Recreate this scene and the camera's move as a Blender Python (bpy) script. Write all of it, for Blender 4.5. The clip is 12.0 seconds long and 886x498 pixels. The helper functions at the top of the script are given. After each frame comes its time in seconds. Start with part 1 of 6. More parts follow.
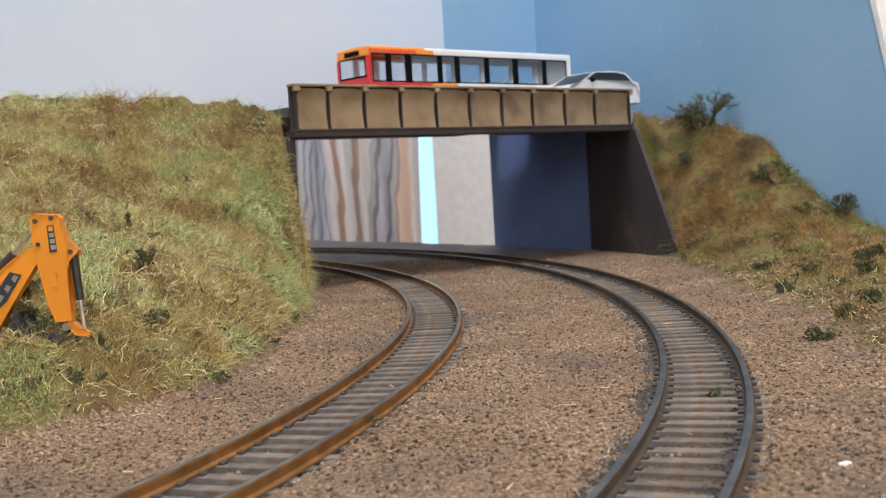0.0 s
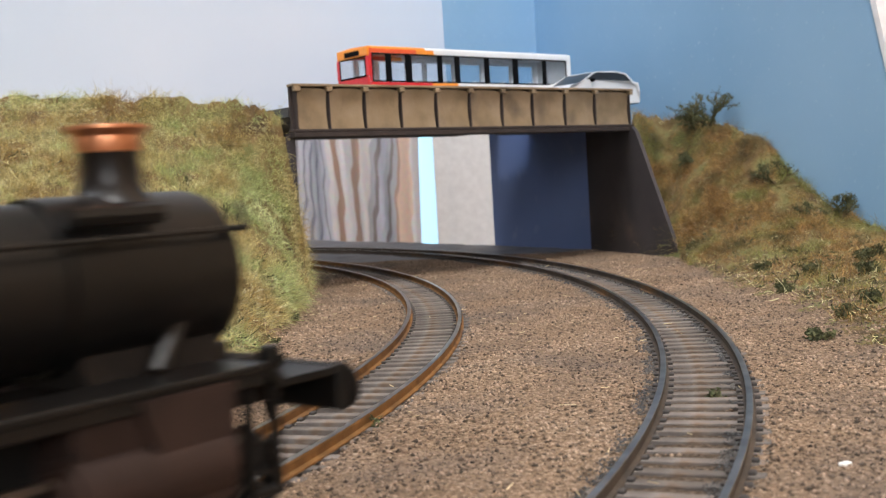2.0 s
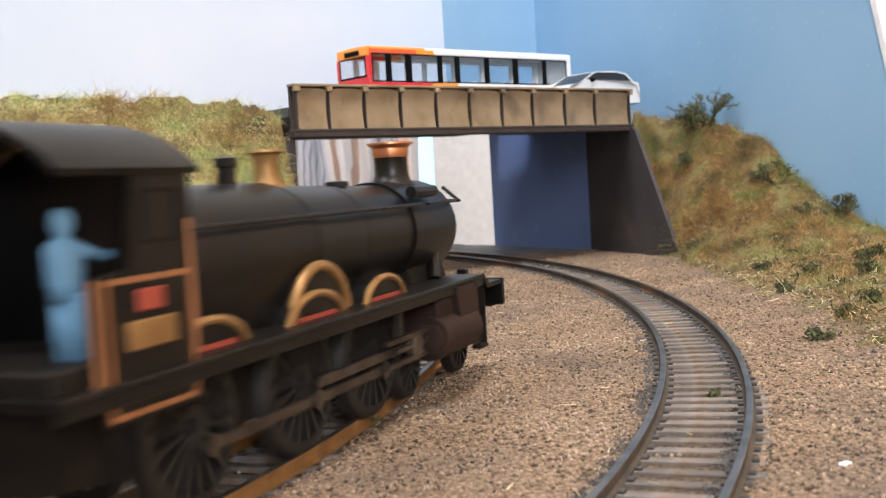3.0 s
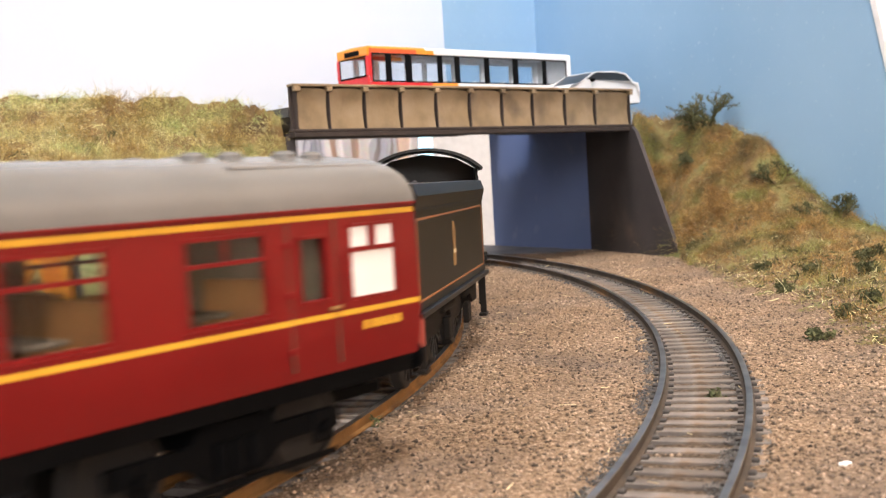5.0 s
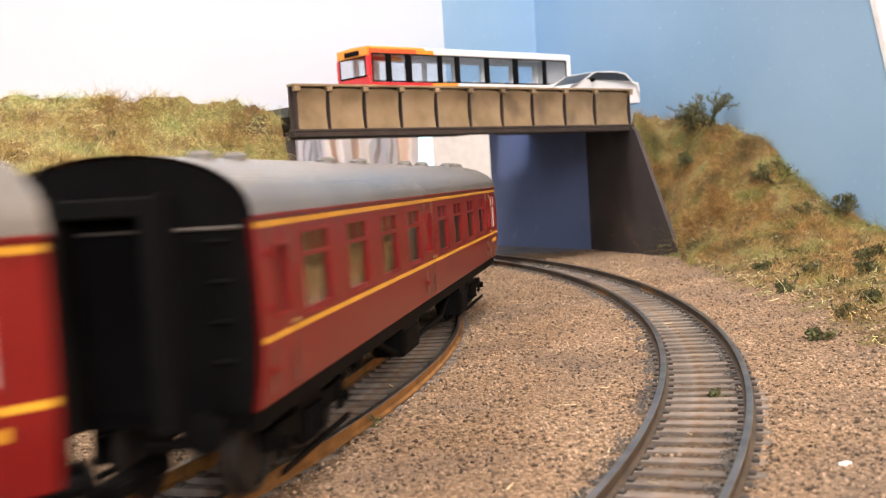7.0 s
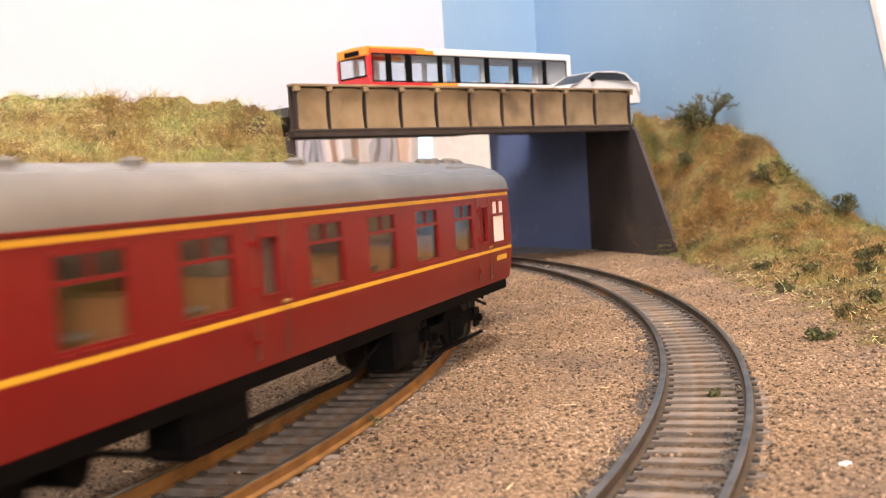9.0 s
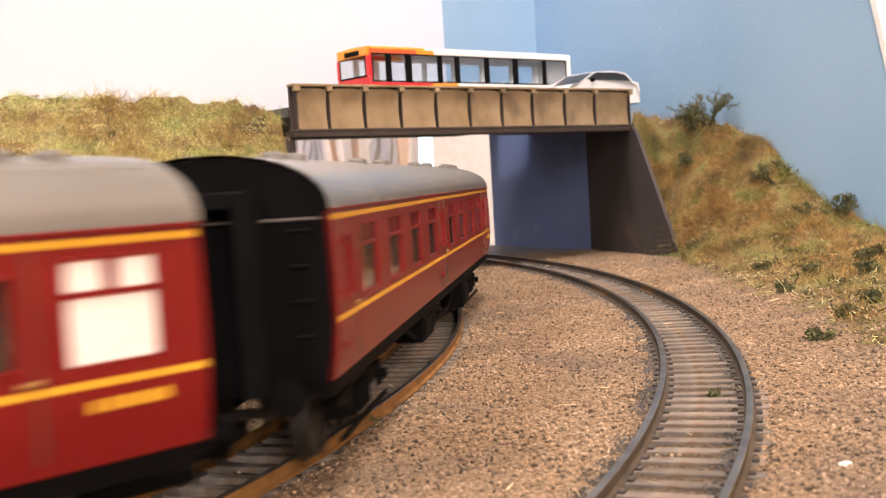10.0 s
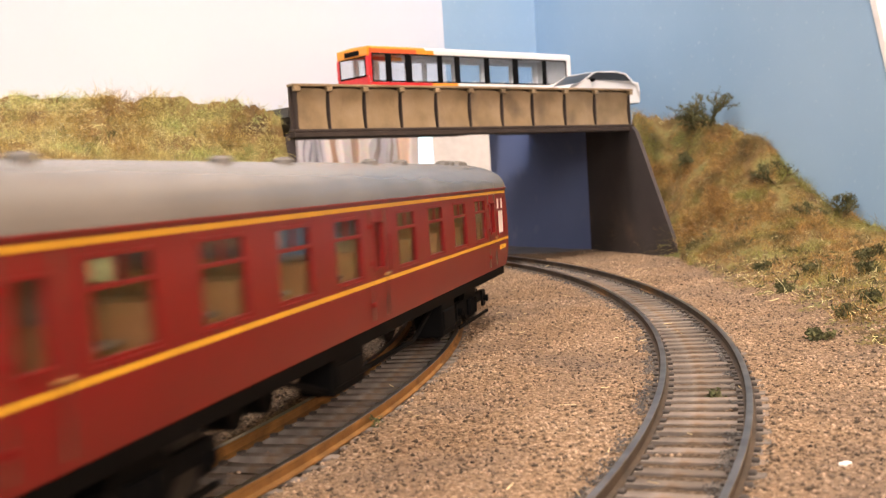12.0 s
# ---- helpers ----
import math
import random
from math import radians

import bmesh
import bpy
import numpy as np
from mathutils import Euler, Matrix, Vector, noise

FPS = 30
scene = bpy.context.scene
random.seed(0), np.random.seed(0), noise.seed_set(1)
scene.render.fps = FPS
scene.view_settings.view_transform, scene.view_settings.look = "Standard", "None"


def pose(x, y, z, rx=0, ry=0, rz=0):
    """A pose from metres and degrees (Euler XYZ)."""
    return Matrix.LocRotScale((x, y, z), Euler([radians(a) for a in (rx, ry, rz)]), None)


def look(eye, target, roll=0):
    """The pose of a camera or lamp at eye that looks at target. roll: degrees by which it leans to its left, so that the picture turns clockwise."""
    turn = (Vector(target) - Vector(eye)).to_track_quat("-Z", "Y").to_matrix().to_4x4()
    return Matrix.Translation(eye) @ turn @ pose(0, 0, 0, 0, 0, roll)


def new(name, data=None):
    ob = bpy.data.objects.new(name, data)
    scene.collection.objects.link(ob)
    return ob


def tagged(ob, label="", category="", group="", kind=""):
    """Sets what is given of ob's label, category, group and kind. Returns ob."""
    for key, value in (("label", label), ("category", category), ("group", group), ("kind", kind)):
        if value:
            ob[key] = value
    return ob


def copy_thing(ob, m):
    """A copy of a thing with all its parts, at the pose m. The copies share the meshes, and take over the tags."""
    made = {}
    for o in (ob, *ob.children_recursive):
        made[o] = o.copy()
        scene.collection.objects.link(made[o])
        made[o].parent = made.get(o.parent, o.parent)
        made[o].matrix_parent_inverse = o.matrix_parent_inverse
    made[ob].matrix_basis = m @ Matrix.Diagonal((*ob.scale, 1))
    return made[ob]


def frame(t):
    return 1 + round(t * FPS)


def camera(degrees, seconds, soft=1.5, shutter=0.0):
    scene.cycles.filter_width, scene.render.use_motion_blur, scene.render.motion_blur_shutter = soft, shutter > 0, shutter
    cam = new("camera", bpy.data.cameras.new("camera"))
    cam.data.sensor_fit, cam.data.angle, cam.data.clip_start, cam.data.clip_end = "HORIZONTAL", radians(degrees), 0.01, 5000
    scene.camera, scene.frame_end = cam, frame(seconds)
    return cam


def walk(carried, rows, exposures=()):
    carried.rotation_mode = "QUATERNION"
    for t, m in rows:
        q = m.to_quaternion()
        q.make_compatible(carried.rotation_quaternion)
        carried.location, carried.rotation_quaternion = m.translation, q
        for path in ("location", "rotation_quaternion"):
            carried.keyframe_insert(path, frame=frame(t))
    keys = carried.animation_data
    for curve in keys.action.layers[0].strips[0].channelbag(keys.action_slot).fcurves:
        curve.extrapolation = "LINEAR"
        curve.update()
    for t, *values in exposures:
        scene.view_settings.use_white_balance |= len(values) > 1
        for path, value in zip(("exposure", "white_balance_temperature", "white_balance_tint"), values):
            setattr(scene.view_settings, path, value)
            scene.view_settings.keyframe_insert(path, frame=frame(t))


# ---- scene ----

MM = 0.001

# camera: it stands still beside the track, a hand's width over the baseboard
cam = camera(44.56, 12.0, soft=1.15, shutter=0.8)
CAM_POSE = Matrix.Translation((0, 0, 0.0426)) @ pose(0, 0, 0, 90 - 3.518, 0, 0) @ pose(0, 0, 0, 0, 0, -3.31)
EXPOSURES = [(0.0, -0.37, 5850, 9), (1.6, -0.37, 5850, 9), (2.5, 0.06, 5850, 9), (3.2, 0.13, 5950, 10), (5.0, 0.33, 6400, 13), (7.0, 0.33, 6700, 15), (9.5, 0.34, 7200, 20), (11.0, 0.34, 7350, 20), (12.0, 0.28, 7400, 20)]
cam.data.dof.use_dof, cam.data.dof.focus_distance, cam.data.dof.aperture_fstop = True, 0.27, 52
walk(cam, [(0.0, CAM_POSE), (12.0, CAM_POSE)], EXPOSURES)

# ---- light ----
world = bpy.data.worlds.new("world")
scene.world = world
world.use_nodes = True
_sky = world.node_tree.nodes.new("ShaderNodeTexSky")
_sky.sky_type, _sky.sun_disc = "NISHITA", False
_sky.sun_elevation, _sky.sun_rotation = radians(40), radians(150)
_bg = world.node_tree.nodes["Background"]
_bg.inputs["Strength"].default_value = 0.1
world.node_tree.links.new(_sky.outputs[0], _bg.inputs[0])


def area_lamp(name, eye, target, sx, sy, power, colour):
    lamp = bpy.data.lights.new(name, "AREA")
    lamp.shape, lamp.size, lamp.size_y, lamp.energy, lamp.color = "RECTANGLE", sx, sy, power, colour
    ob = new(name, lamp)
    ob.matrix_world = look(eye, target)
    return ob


# Unseen window assumed behind the camera at right; no opening is built there
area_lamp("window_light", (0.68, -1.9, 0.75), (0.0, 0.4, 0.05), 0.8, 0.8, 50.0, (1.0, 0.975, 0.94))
area_lamp("ceiling_light", (0.16, -0.1, 1.44), (0.05, 0.45, 0.0), 0.3, 0.3, 22, (1.0, 0.92, 0.82))
# Added second lamp, unseen, to brighten boards and bank from the left
area_lamp("ceiling_light", (-0.95, -0.35, 1.44), (0.1, 0.45, 0.05), 0.4, 0.4, 19, (0.98, 0.97, 0.95))


# ---- materials ----
def ramp_material(name, scale, stops, rough=0.8, metal=0.0, bump=0.0, bump_scale=None, detail=6, coords="Object",
                  second=None, island=0.0, spec=0.5, stretch=None, coat=0.0, rand=0.0):
    """Noise through a colour ramp, a second coarse noise for stains, a fine bump, and a shift by island or by object."""
    m = bpy.data.materials.new(name)
    m.use_nodes = True
    nt = m.node_tree
    n, link = nt.nodes, nt.links.new
    bsdf = n["Principled BSDF"]
    tc = n.new("ShaderNodeTexCoord")
    vec = tc.outputs[coords]
    if stretch:
        mp = n.new("ShaderNodeMapping")
        mp.inputs["Scale"].default_value = stretch
        link(vec, mp.inputs[0])
        vec = mp.outputs[0]
    nz = n.new("ShaderNodeTexNoise")
    nz.inputs["Scale"].default_value, nz.inputs["Detail"].default_value = scale, detail
    link(vec, nz.inputs["Vector"])
    cr = n.new("ShaderNodeValToRGB")
    lo, hi = 0.32, 0.68
    while len(cr.color_ramp.elements) < len(stops):
        cr.color_ramp.elements.new(0.5)
    for i, c in enumerate(stops):
        e = cr.color_ramp.elements[i]
        e.position = lo + (hi - lo) * i / max(1, len(stops) - 1)
        e.color = (*c, 1)
    link(nz.outputs["Fac"], cr.inputs[0])
    col = cr.outputs[0]
    if second:
        sc, c2, lo2, hi2 = second
        n2 = n.new("ShaderNodeTexNoise")
        n2.inputs["Scale"].default_value, n2.inputs["Detail"].default_value = sc, 4
        link(vec, n2.inputs["Vector"])
        mr = n.new("ShaderNodeMapRange")
        mr.inputs[1].default_value, mr.inputs[2].default_value = lo2, hi2
        link(n2.outputs["Fac"], mr.inputs[0])
        mx = n.new("ShaderNodeMixRGB")
        mx.inputs[2].default_value = (*c2, 1)
        link(mr.outputs[0], mx.inputs[0])
        link(col, mx.inputs[1])
        col = mx.outputs[0]
    if island or rand:
        src = n.new("ShaderNodeNewGeometry").outputs["Random Per Island"] if island else n.new("ShaderNodeObjectInfo").outputs["Random"]
        amt = island or rand
        mr = n.new("ShaderNodeMapRange")
        mr.inputs[3].default_value, mr.inputs[4].default_value = 1 - amt, 1 + amt
        link(src, mr.inputs[0])
        hs = n.new("ShaderNodeHueSaturation")
        link(mr.outputs[0], hs.inputs["Value"])
        link(col, hs.inputs["Color"])
        col = hs.outputs[0]
    link(col, bsdf.inputs["Base Color"])
    bsdf.inputs["Roughness"].default_value, bsdf.inputs["Metallic"].default_value = rough, metal
    bsdf.inputs["Specular IOR Level"].default_value = spec
    bsdf.inputs["Coat Weight"].default_value = coat
    if bump:
        nb = n.new("ShaderNodeTexNoise")
        nb.inputs["Scale"].default_value, nb.inputs["Detail"].default_value = bump_scale or scale * 3, 5
        link(vec, nb.inputs["Vector"])
        bp = n.new("ShaderNodeBump")
        bp.inputs["Strength"].default_value, bp.inputs["Distance"].default_value = bump, 0.0004
        link(nb.outputs["Fac"], bp.inputs["Height"])
        link(bp.outputs[0], bsdf.inputs["Normal"])
    return m


def vary(c, d):
    return [tuple(max(0.0, v * (1 - d)) for v in c), tuple(min(1.0, v * (1 + d)) for v in c)]


def paint(name, c, rough=0.4, d=0.06, scale=120, **kw):
    return ramp_material(name, scale, vary(c, d), rough=rough, **kw)


M = {}
M["earth"] = ramp_material("ballast_earth", 1150, [(0.07, 0.044, 0.026), (0.19, 0.129, 0.083), (0.28, 0.196, 0.13), (0.46, 0.35, 0.255)], 0.95, bump=1.0, bump_scale=1900, detail=8,
                           second=(22, (0.15, 0.115, 0.092), 0.48, 0.75), spec=0.2)
M["grain"] = ramp_material("ballast_grain", 30, [(0.17, 0.114, 0.074), (0.26, 0.184, 0.125), (0.35, 0.262, 0.19)], 0.8, island=0.8, bump=0.3, bump_scale=3000, spec=0.4,
                           second=(22, (0.17, 0.13, 0.105), 0.48, 0.75))
M["grey_grain"] = ramp_material("grey_ballast_grain", 60, [(0.06, 0.06, 0.063), (0.1, 0.098, 0.098), (0.15, 0.135, 0.12)], 0.9, island=0.5, spec=0.3)
# Oily bed, its colour also darkened for shade between the sleepers
M["track_bed"] = ramp_material("oily_shaded_track_bed", 1250, [(0.03, 0.022, 0.017), (0.075, 0.055, 0.04), (0.11, 0.082, 0.06), (0.19, 0.145, 0.11)], 0.95, bump=1.0, bump_scale=1900, detail=8, spec=0.1)
# Turf darkened so gaps among the blades look like shaded hollows
M["turf"] = ramp_material("turf", 90, [(0.065, 0.04, 0.016), (0.14, 0.09, 0.032), (0.17, 0.14, 0.05), (0.12, 0.125, 0.04)], 0.95, bump=1.0, bump_scale=900)
M["grass"] = ramp_material("static_grass", 34, [(0.23, 0.135, 0.042), (0.36, 0.26, 0.088), (0.5, 0.44, 0.19), (0.35, 0.41, 0.15), (0.49, 0.55, 0.26)], 0.3, island=0.65, detail=8,
                           second=(55, (0.22, 0.125, 0.04), 0.6, 0.7))
M["grass_brown"] = ramp_material("brown_static_grass", 40, [(0.11, 0.11, 0.03), (0.26, 0.14, 0.042), (0.38, 0.235, 0.085), (0.2, 0.2, 0.05), (0.29, 0.31, 0.11)], 0.34, island=0.65, detail=8,
                                 second=(60, (0.09, 0.075, 0.024), 0.54, 0.64))
M["sleeper"] = ramp_material("weathered_sleeper", 260, [(0.145, 0.125, 0.112), (0.225, 0.2, 0.182)], 0.95, bump=0.4, bump_scale=1500, rand=0.22, second=(140, (0.17, 0.125, 0.092), 0.54, 0.7), spec=0.05)
M["chair"] = paint("chair_plastic", (0.07, 0.06, 0.055), 0.8, 0.4)
M["rust"] = ramp_material("rusty_rail_side", 160, [(0.14, 0.07, 0.024), (0.27, 0.135, 0.042)], 0.75, bump=0.3, bump_scale=1500, spec=0.25, second=(12, (0.09, 0.06, 0.042), 0.5, 0.7))
M["rust_dark"] = ramp_material("dark_rail_side", 160, [(0.05, 0.042, 0.036), (0.1, 0.075, 0.055)], 0.75, bump=0.3, bump_scale=1500, spec=0.25, second=(14, (0.2, 0.1, 0.035), 0.56, 0.72))
M["steel"] = ramp_material("worn_rail_head", 120, [(0.16, 0.14, 0.125), (0.36, 0.33, 0.3)], 0.28, metal=0.9)
M["girder"] = ramp_material("weathered_girder", 70, [(0.165, 0.118, 0.066), (0.245, 0.18, 0.105), (0.3, 0.225, 0.145)], 0.5, bump=0.25, bump_scale=900,
                            second=(45, (0.1, 0.07, 0.045), 0.55, 0.75))
M["girder_dark"] = paint("girder_dark_edge", (0.035, 0.025, 0.022), 0.8, 0.3)
# Bare grey board, its colour darkened for the unlit ground behind the bridge
M["bare"] = ramp_material("bare_grey_board_shaded", 40, [(0.08, 0.083, 0.1), (0.14, 0.14, 0.16)], 0.6, bump=0.3, bump_scale=700)
# The backdrop's blue with the bridge's shade put into the colour
M["blue_low"] = ramp_material("shaded_blue_board_paint", 9, [(0.1, 0.15, 0.33), (0.14, 0.2, 0.4)], 0.75, bump=0.25, bump_scale=160, second=(60, (0.17, 0.22, 0.4), 0.6, 0.8))
# Grey card darkened to hold the shade the bridge casts on it
M["card"] = ramp_material("shaded_grey_card", 25, [(0.038, 0.032, 0.034), (0.06, 0.05, 0.051)], 0.9, bump=0.2, bump_scale=300, second=(30, (0.1, 0.075, 0.066), 0.6, 0.8))
M["road"] = ramp_material("road_surface", 300, [(0.05, 0.05, 0.052), (0.09, 0.09, 0.09)], 0.9)
M["sky_board"] = ramp_material("pale_sky_paint", 5, [(0.49, 0.585, 0.72), (0.585, 0.65, 0.755)], 0.75, bump=0.15, bump_scale=120)
M["blue_board"] = ramp_material("blue_sky_paint", 7, [(0.2, 0.36, 0.55), (0.26, 0.42, 0.6)], 0.7, bump=0.25, bump_scale=160, second=(300, (0.32, 0.48, 0.63), 0.62, 0.8))
M["white_edge"] = paint("white_board_edge", (0.72, 0.72, 0.74), 0.7)
M["peach"] = paint("peach_wall_paint", (0.8, 0.6, 0.42), 0.85, 0.04, scale=4)
M["room"] = paint("room_wall_paint", (0.68, 0.64, 0.58), 0.9, 0.04, scale=3)
M["ceiling"] = paint("ceiling_paint", (0.8, 0.79, 0.76), 0.9, 0.03, scale=3)
M["floor"] = ramp_material("carpet", 60, [(0.2, 0.16, 0.13), (0.3, 0.25, 0.2)], 0.95)
M["wood"] = ramp_material("baseboard_wood", 30, [(0.3, 0.2, 0.11), (0.42, 0.29, 0.17)], 0.7, stretch=(1, 8, 8))
M["black"] = paint("black_plastic", (0.003, 0.003, 0.0034), 0.7, 0.3, spec=0.06)
M["maroon"] = paint("maroon_coach_paint", (0.172, 0.0075, 0.0078), 0.32, 0.07, scale=60, spec=0.3)
M["lining"] = paint("yellow_lining", (0.66, 0.36, 0.03), 0.4, 0.1)
M["roof_grey"] = ramp_material("weathered_grey_roof", 45, [(0.127, 0.125, 0.122), (0.17, 0.167, 0.163)], 0.27, second=(14, (0.135, 0.133, 0.135), 0.5, 0.75), spec=0.7)
M["frosted"] = paint("frosted_white_pane", (0.85, 0.8, 0.78), 0.4, 0.02)
M["seat"] = ramp_material("orange_brown_seat", 90, [(0.22, 0.08, 0.022), (0.46, 0.19, 0.055)], 0.7)
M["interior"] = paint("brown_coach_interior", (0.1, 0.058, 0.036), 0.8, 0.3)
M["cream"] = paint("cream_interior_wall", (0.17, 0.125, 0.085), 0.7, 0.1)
M["soot"] = ramp_material("sooty_weathered_black", 70, [(0.003, 0.0029, 0.0027), (0.007, 0.006, 0.0053)], 0.37, bump=0.1, bump_scale=900, second=(38, (0.018, 0.012, 0.009), 0.5, 0.85), spec=0.3)
M["frame_dirt"] = ramp_material("brown_dirt_frames", 90, [(0.006, 0.005, 0.004), (0.018, 0.013, 0.01)], 0.75, spec=0.2, bump=0.2, bump_scale=900)
M["rust_casing"] = ramp_material("red_brown_cylinder_dirt", 80, [(0.017, 0.01, 0.008), (0.036, 0.02, 0.015)], 0.7, spec=0.2, bump=0.2, bump_scale=900)
M["copper"] = ramp_material("copper_cap", 150, [(0.6, 0.25, 0.12), (0.8, 0.38, 0.2)], 0.35, metal=0.9)
M["brass"] = ramp_material("dull_brass", 150, [(0.25, 0.135, 0.045), (0.38, 0.22, 0.085)], 0.5, metal=0.5)
M["orange_line"] = paint("orange_lining", (0.27, 0.11, 0.04), 0.5, 0.15)
M["plate_red"] = paint("red_plate", (0.3, 0.05, 0.03), 0.5)
M["coal"] = ramp_material("shiny_coal", 300, [(0.01, 0.01, 0.011), (0.04, 0.04, 0.045)], 0.35)
M["rod"] = ramp_material("oily_steel_rod", 120, [(0.05, 0.04, 0.032), (0.15, 0.12, 0.1)], 0.4, metal=0.7)
M["wheel"] = paint("dirty_black_wheel", (0.012, 0.01, 0.009), 0.6, 0.3)
M["denim"] = paint("blue_painted_figure", (0.13, 0.27, 0.42), 0.7, 0.15)
M["bus_red"] = paint("red_bus_paint", (0.62, 0.025, 0.03), 0.3, 0.04)
M["bus_orange"] = paint("orange_bus_paint", (0.85, 0.3, 0.03), 0.3, 0.04)
M["bus_flame"] = paint("red_orange_bus_paint", (0.75, 0.11, 0.03), 0.3, 0.04)
M["bus_white"] = paint("white_bus_paint", (0.78, 0.79, 0.8), 0.3, 0.03)
M["rubber"] = paint("black_rubber", (0.004, 0.004, 0.0045), 0.85, 0.2, spec=0.08)
M["car_white"] = paint("silver_white_car_paint", (0.7, 0.71, 0.73), 0.3, 0.03)
M["dark_pane"] = paint("dark_car_pane", (0.025, 0.028, 0.032), 0.3, 0.1, spec=0.3)
M["digger"] = paint("yellow_orange_digger_paint", (0.72, 0.27, 0.015), 0.35, 0.08, scale=80)
M["digger_black"] = paint("black_digger_parts", (0.03, 0.03, 0.032), 0.5, 0.2)
M["chrome"] = paint("dull_chrome", (0.6, 0.58, 0.55), 0.3, 0.1, metal=0.9)
M["twig"] = ramp_material("dark_green_brown_twigs", 120, [(0.05, 0.045, 0.02), (0.09, 0.09, 0.035), (0.15, 0.1, 0.05)], 0.85, island=0.4)
M["tuft"] = ramp_material("lichen_leaf_clumps", 200, [(0.05, 0.06, 0.025), (0.12, 0.12, 0.05)], 0.9, island=0.5)
M["straw"] = ramp_material("pale_straw", 50, [(0.5, 0.38, 0.2), (0.7, 0.58, 0.36)], 0.6, island=0.4)
# Fibre colour kept pale to paint glints onto the grass
M["glint_fibre"] = ramp_material("pale_glint_fibre", 60, [(0.62, 0.5, 0.26), (0.72, 0.68, 0.36), (0.8, 0.76, 0.52)], 0.22, island=0.35)
M["stone_white"] = paint("white_chip", (0.75, 0.73, 0.7), 0.8)


def glass_material(name, tint, rough=0.05, ior=1.25):
    m = bpy.data.materials.new(name)
    m.use_nodes = True
    b = m.node_tree.nodes["Principled BSDF"]
    b.inputs["Base Color"].default_value = (*tint, 1)
    b.inputs["Transmission Weight"].default_value = 1.0
    b.inputs["Roughness"].default_value, b.inputs["IOR"].default_value = rough, ior
    return m


def stripes_material():
    """Curtain cloth: uneven vertical stripes of white, grey, peach and brown, plus painted fold shade."""
    m = bpy.data.materials.new("striped_curtain_cloth")
    m.use_nodes = True
    n, link = m.node_tree.nodes, m.node_tree.links.new
    b = n["Principled BSDF"]
    tc = n.new("ShaderNodeTexCoord")
    sx = n.new("ShaderNodeSeparateXYZ")
    link(tc.outputs["UV"], sx.inputs[0])
    ramp = n.new("ShaderNodeValToRGB")
    ramp.color_ramp.interpolation = "CONSTANT"
    lilac, fold_shade, white, brown, peach, grey, dark = (0.6, 0.61, 0.7), (0.31, 0.32, 0.39), (0.76, 0.74, 0.77), (0.5, 0.36, 0.3), (0.8, 0.62, 0.52), (0.5, 0.52, 0.58), (0.29, 0.26, 0.27)
    cols = [(0.0, grey), (0.06, fold_shade), (0.075, lilac), (0.12, fold_shade), (0.135, lilac), (0.165, fold_shade), (0.18, grey), (0.215, fold_shade), (0.23, lilac), (0.27, fold_shade), (0.285, lilac), (0.31, white), (0.36, brown), (0.4, white), (0.49, brown), (0.54, white),
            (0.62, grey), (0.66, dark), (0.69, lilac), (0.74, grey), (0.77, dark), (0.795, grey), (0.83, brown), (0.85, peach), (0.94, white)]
    while len(ramp.color_ramp.elements) < len(cols):
        ramp.color_ramp.elements.new(0.5)
    for e, (p, c) in zip(ramp.color_ramp.elements, cols):
        e.position, e.color = p, (*c, 1)
    link(sx.outputs[0], ramp.inputs[0])
    weave = n.new("ShaderNodeTexNoise")
    weave.inputs["Scale"].default_value = 160
    link(tc.outputs["Object"], weave.inputs["Vector"])
    mx = n.new("ShaderNodeMixRGB")
    mx.blend_type = "MULTIPLY"
    mx.inputs[0].default_value = 0.25
    link(ramp.outputs[0], mx.inputs[1])
    link(weave.outputs["Color"], mx.inputs[2])
    link(mx.outputs[0], b.inputs["Base Color"])
    b.inputs["Roughness"].default_value = 0.95
    return m


M["glass"] = glass_material("coach_glass", (0.72, 0.73, 0.74), ior=1.42)
M["bus_glass"] = glass_material("bus_glass", (0.88, 0.9, 0.92))
M["curtain"] = stripes_material()
_glow = bpy.data.materials.new("daylight_beyond_window")
_glow.use_nodes = True
_b = _glow.node_tree.nodes["Principled BSDF"]
_b.inputs["Base Color"].default_value = (0.6, 0.8, 0.9, 1)
_b.inputs["Emission Color"].default_value = (0.55, 0.85, 1.0, 1)
_b.inputs["Emission Strength"].default_value = 1.25
M["daylight"] = _glow


# ---- mesh helpers, in millimetres ----
def part(name, bm, material, parent=None, label="", smooth=False):
    """Links a bmesh, drawn in millimetres, as one mesh object."""
    bmesh.ops.scale(bm, vec=(MM, MM, MM), verts=bm.verts)
    me = bpy.data.meshes.new(name)
    bmesh.ops.recalc_face_normals(bm, faces=bm.faces)
    for f in bm.faces:
        f.smooth = True
    if not smooth:
        for e in bm.edges:
            e.smooth = len(e.link_faces) == 2 and e.calc_face_angle(3.0) < 0.5
    bm.to_mesh(me)
    bm.free()
    for mt in (material if isinstance(material, (list, tuple)) else [material]):
        me.materials.append(mt)
    ob = new(name, me)
    if parent:
        ob.parent = parent
    if label:
        tagged(ob, label)
    return ob


def share(ob, name, m, parent=None):
    """Another object on the same mesh."""
    o = new(name, ob.data)
    o.parent = parent or ob.parent
    o.matrix_basis = m
    return o


def mm(x, y, z, rx=0, ry=0, rz=0):
    return pose(x * MM, y * MM, z * MM, rx, ry, rz)


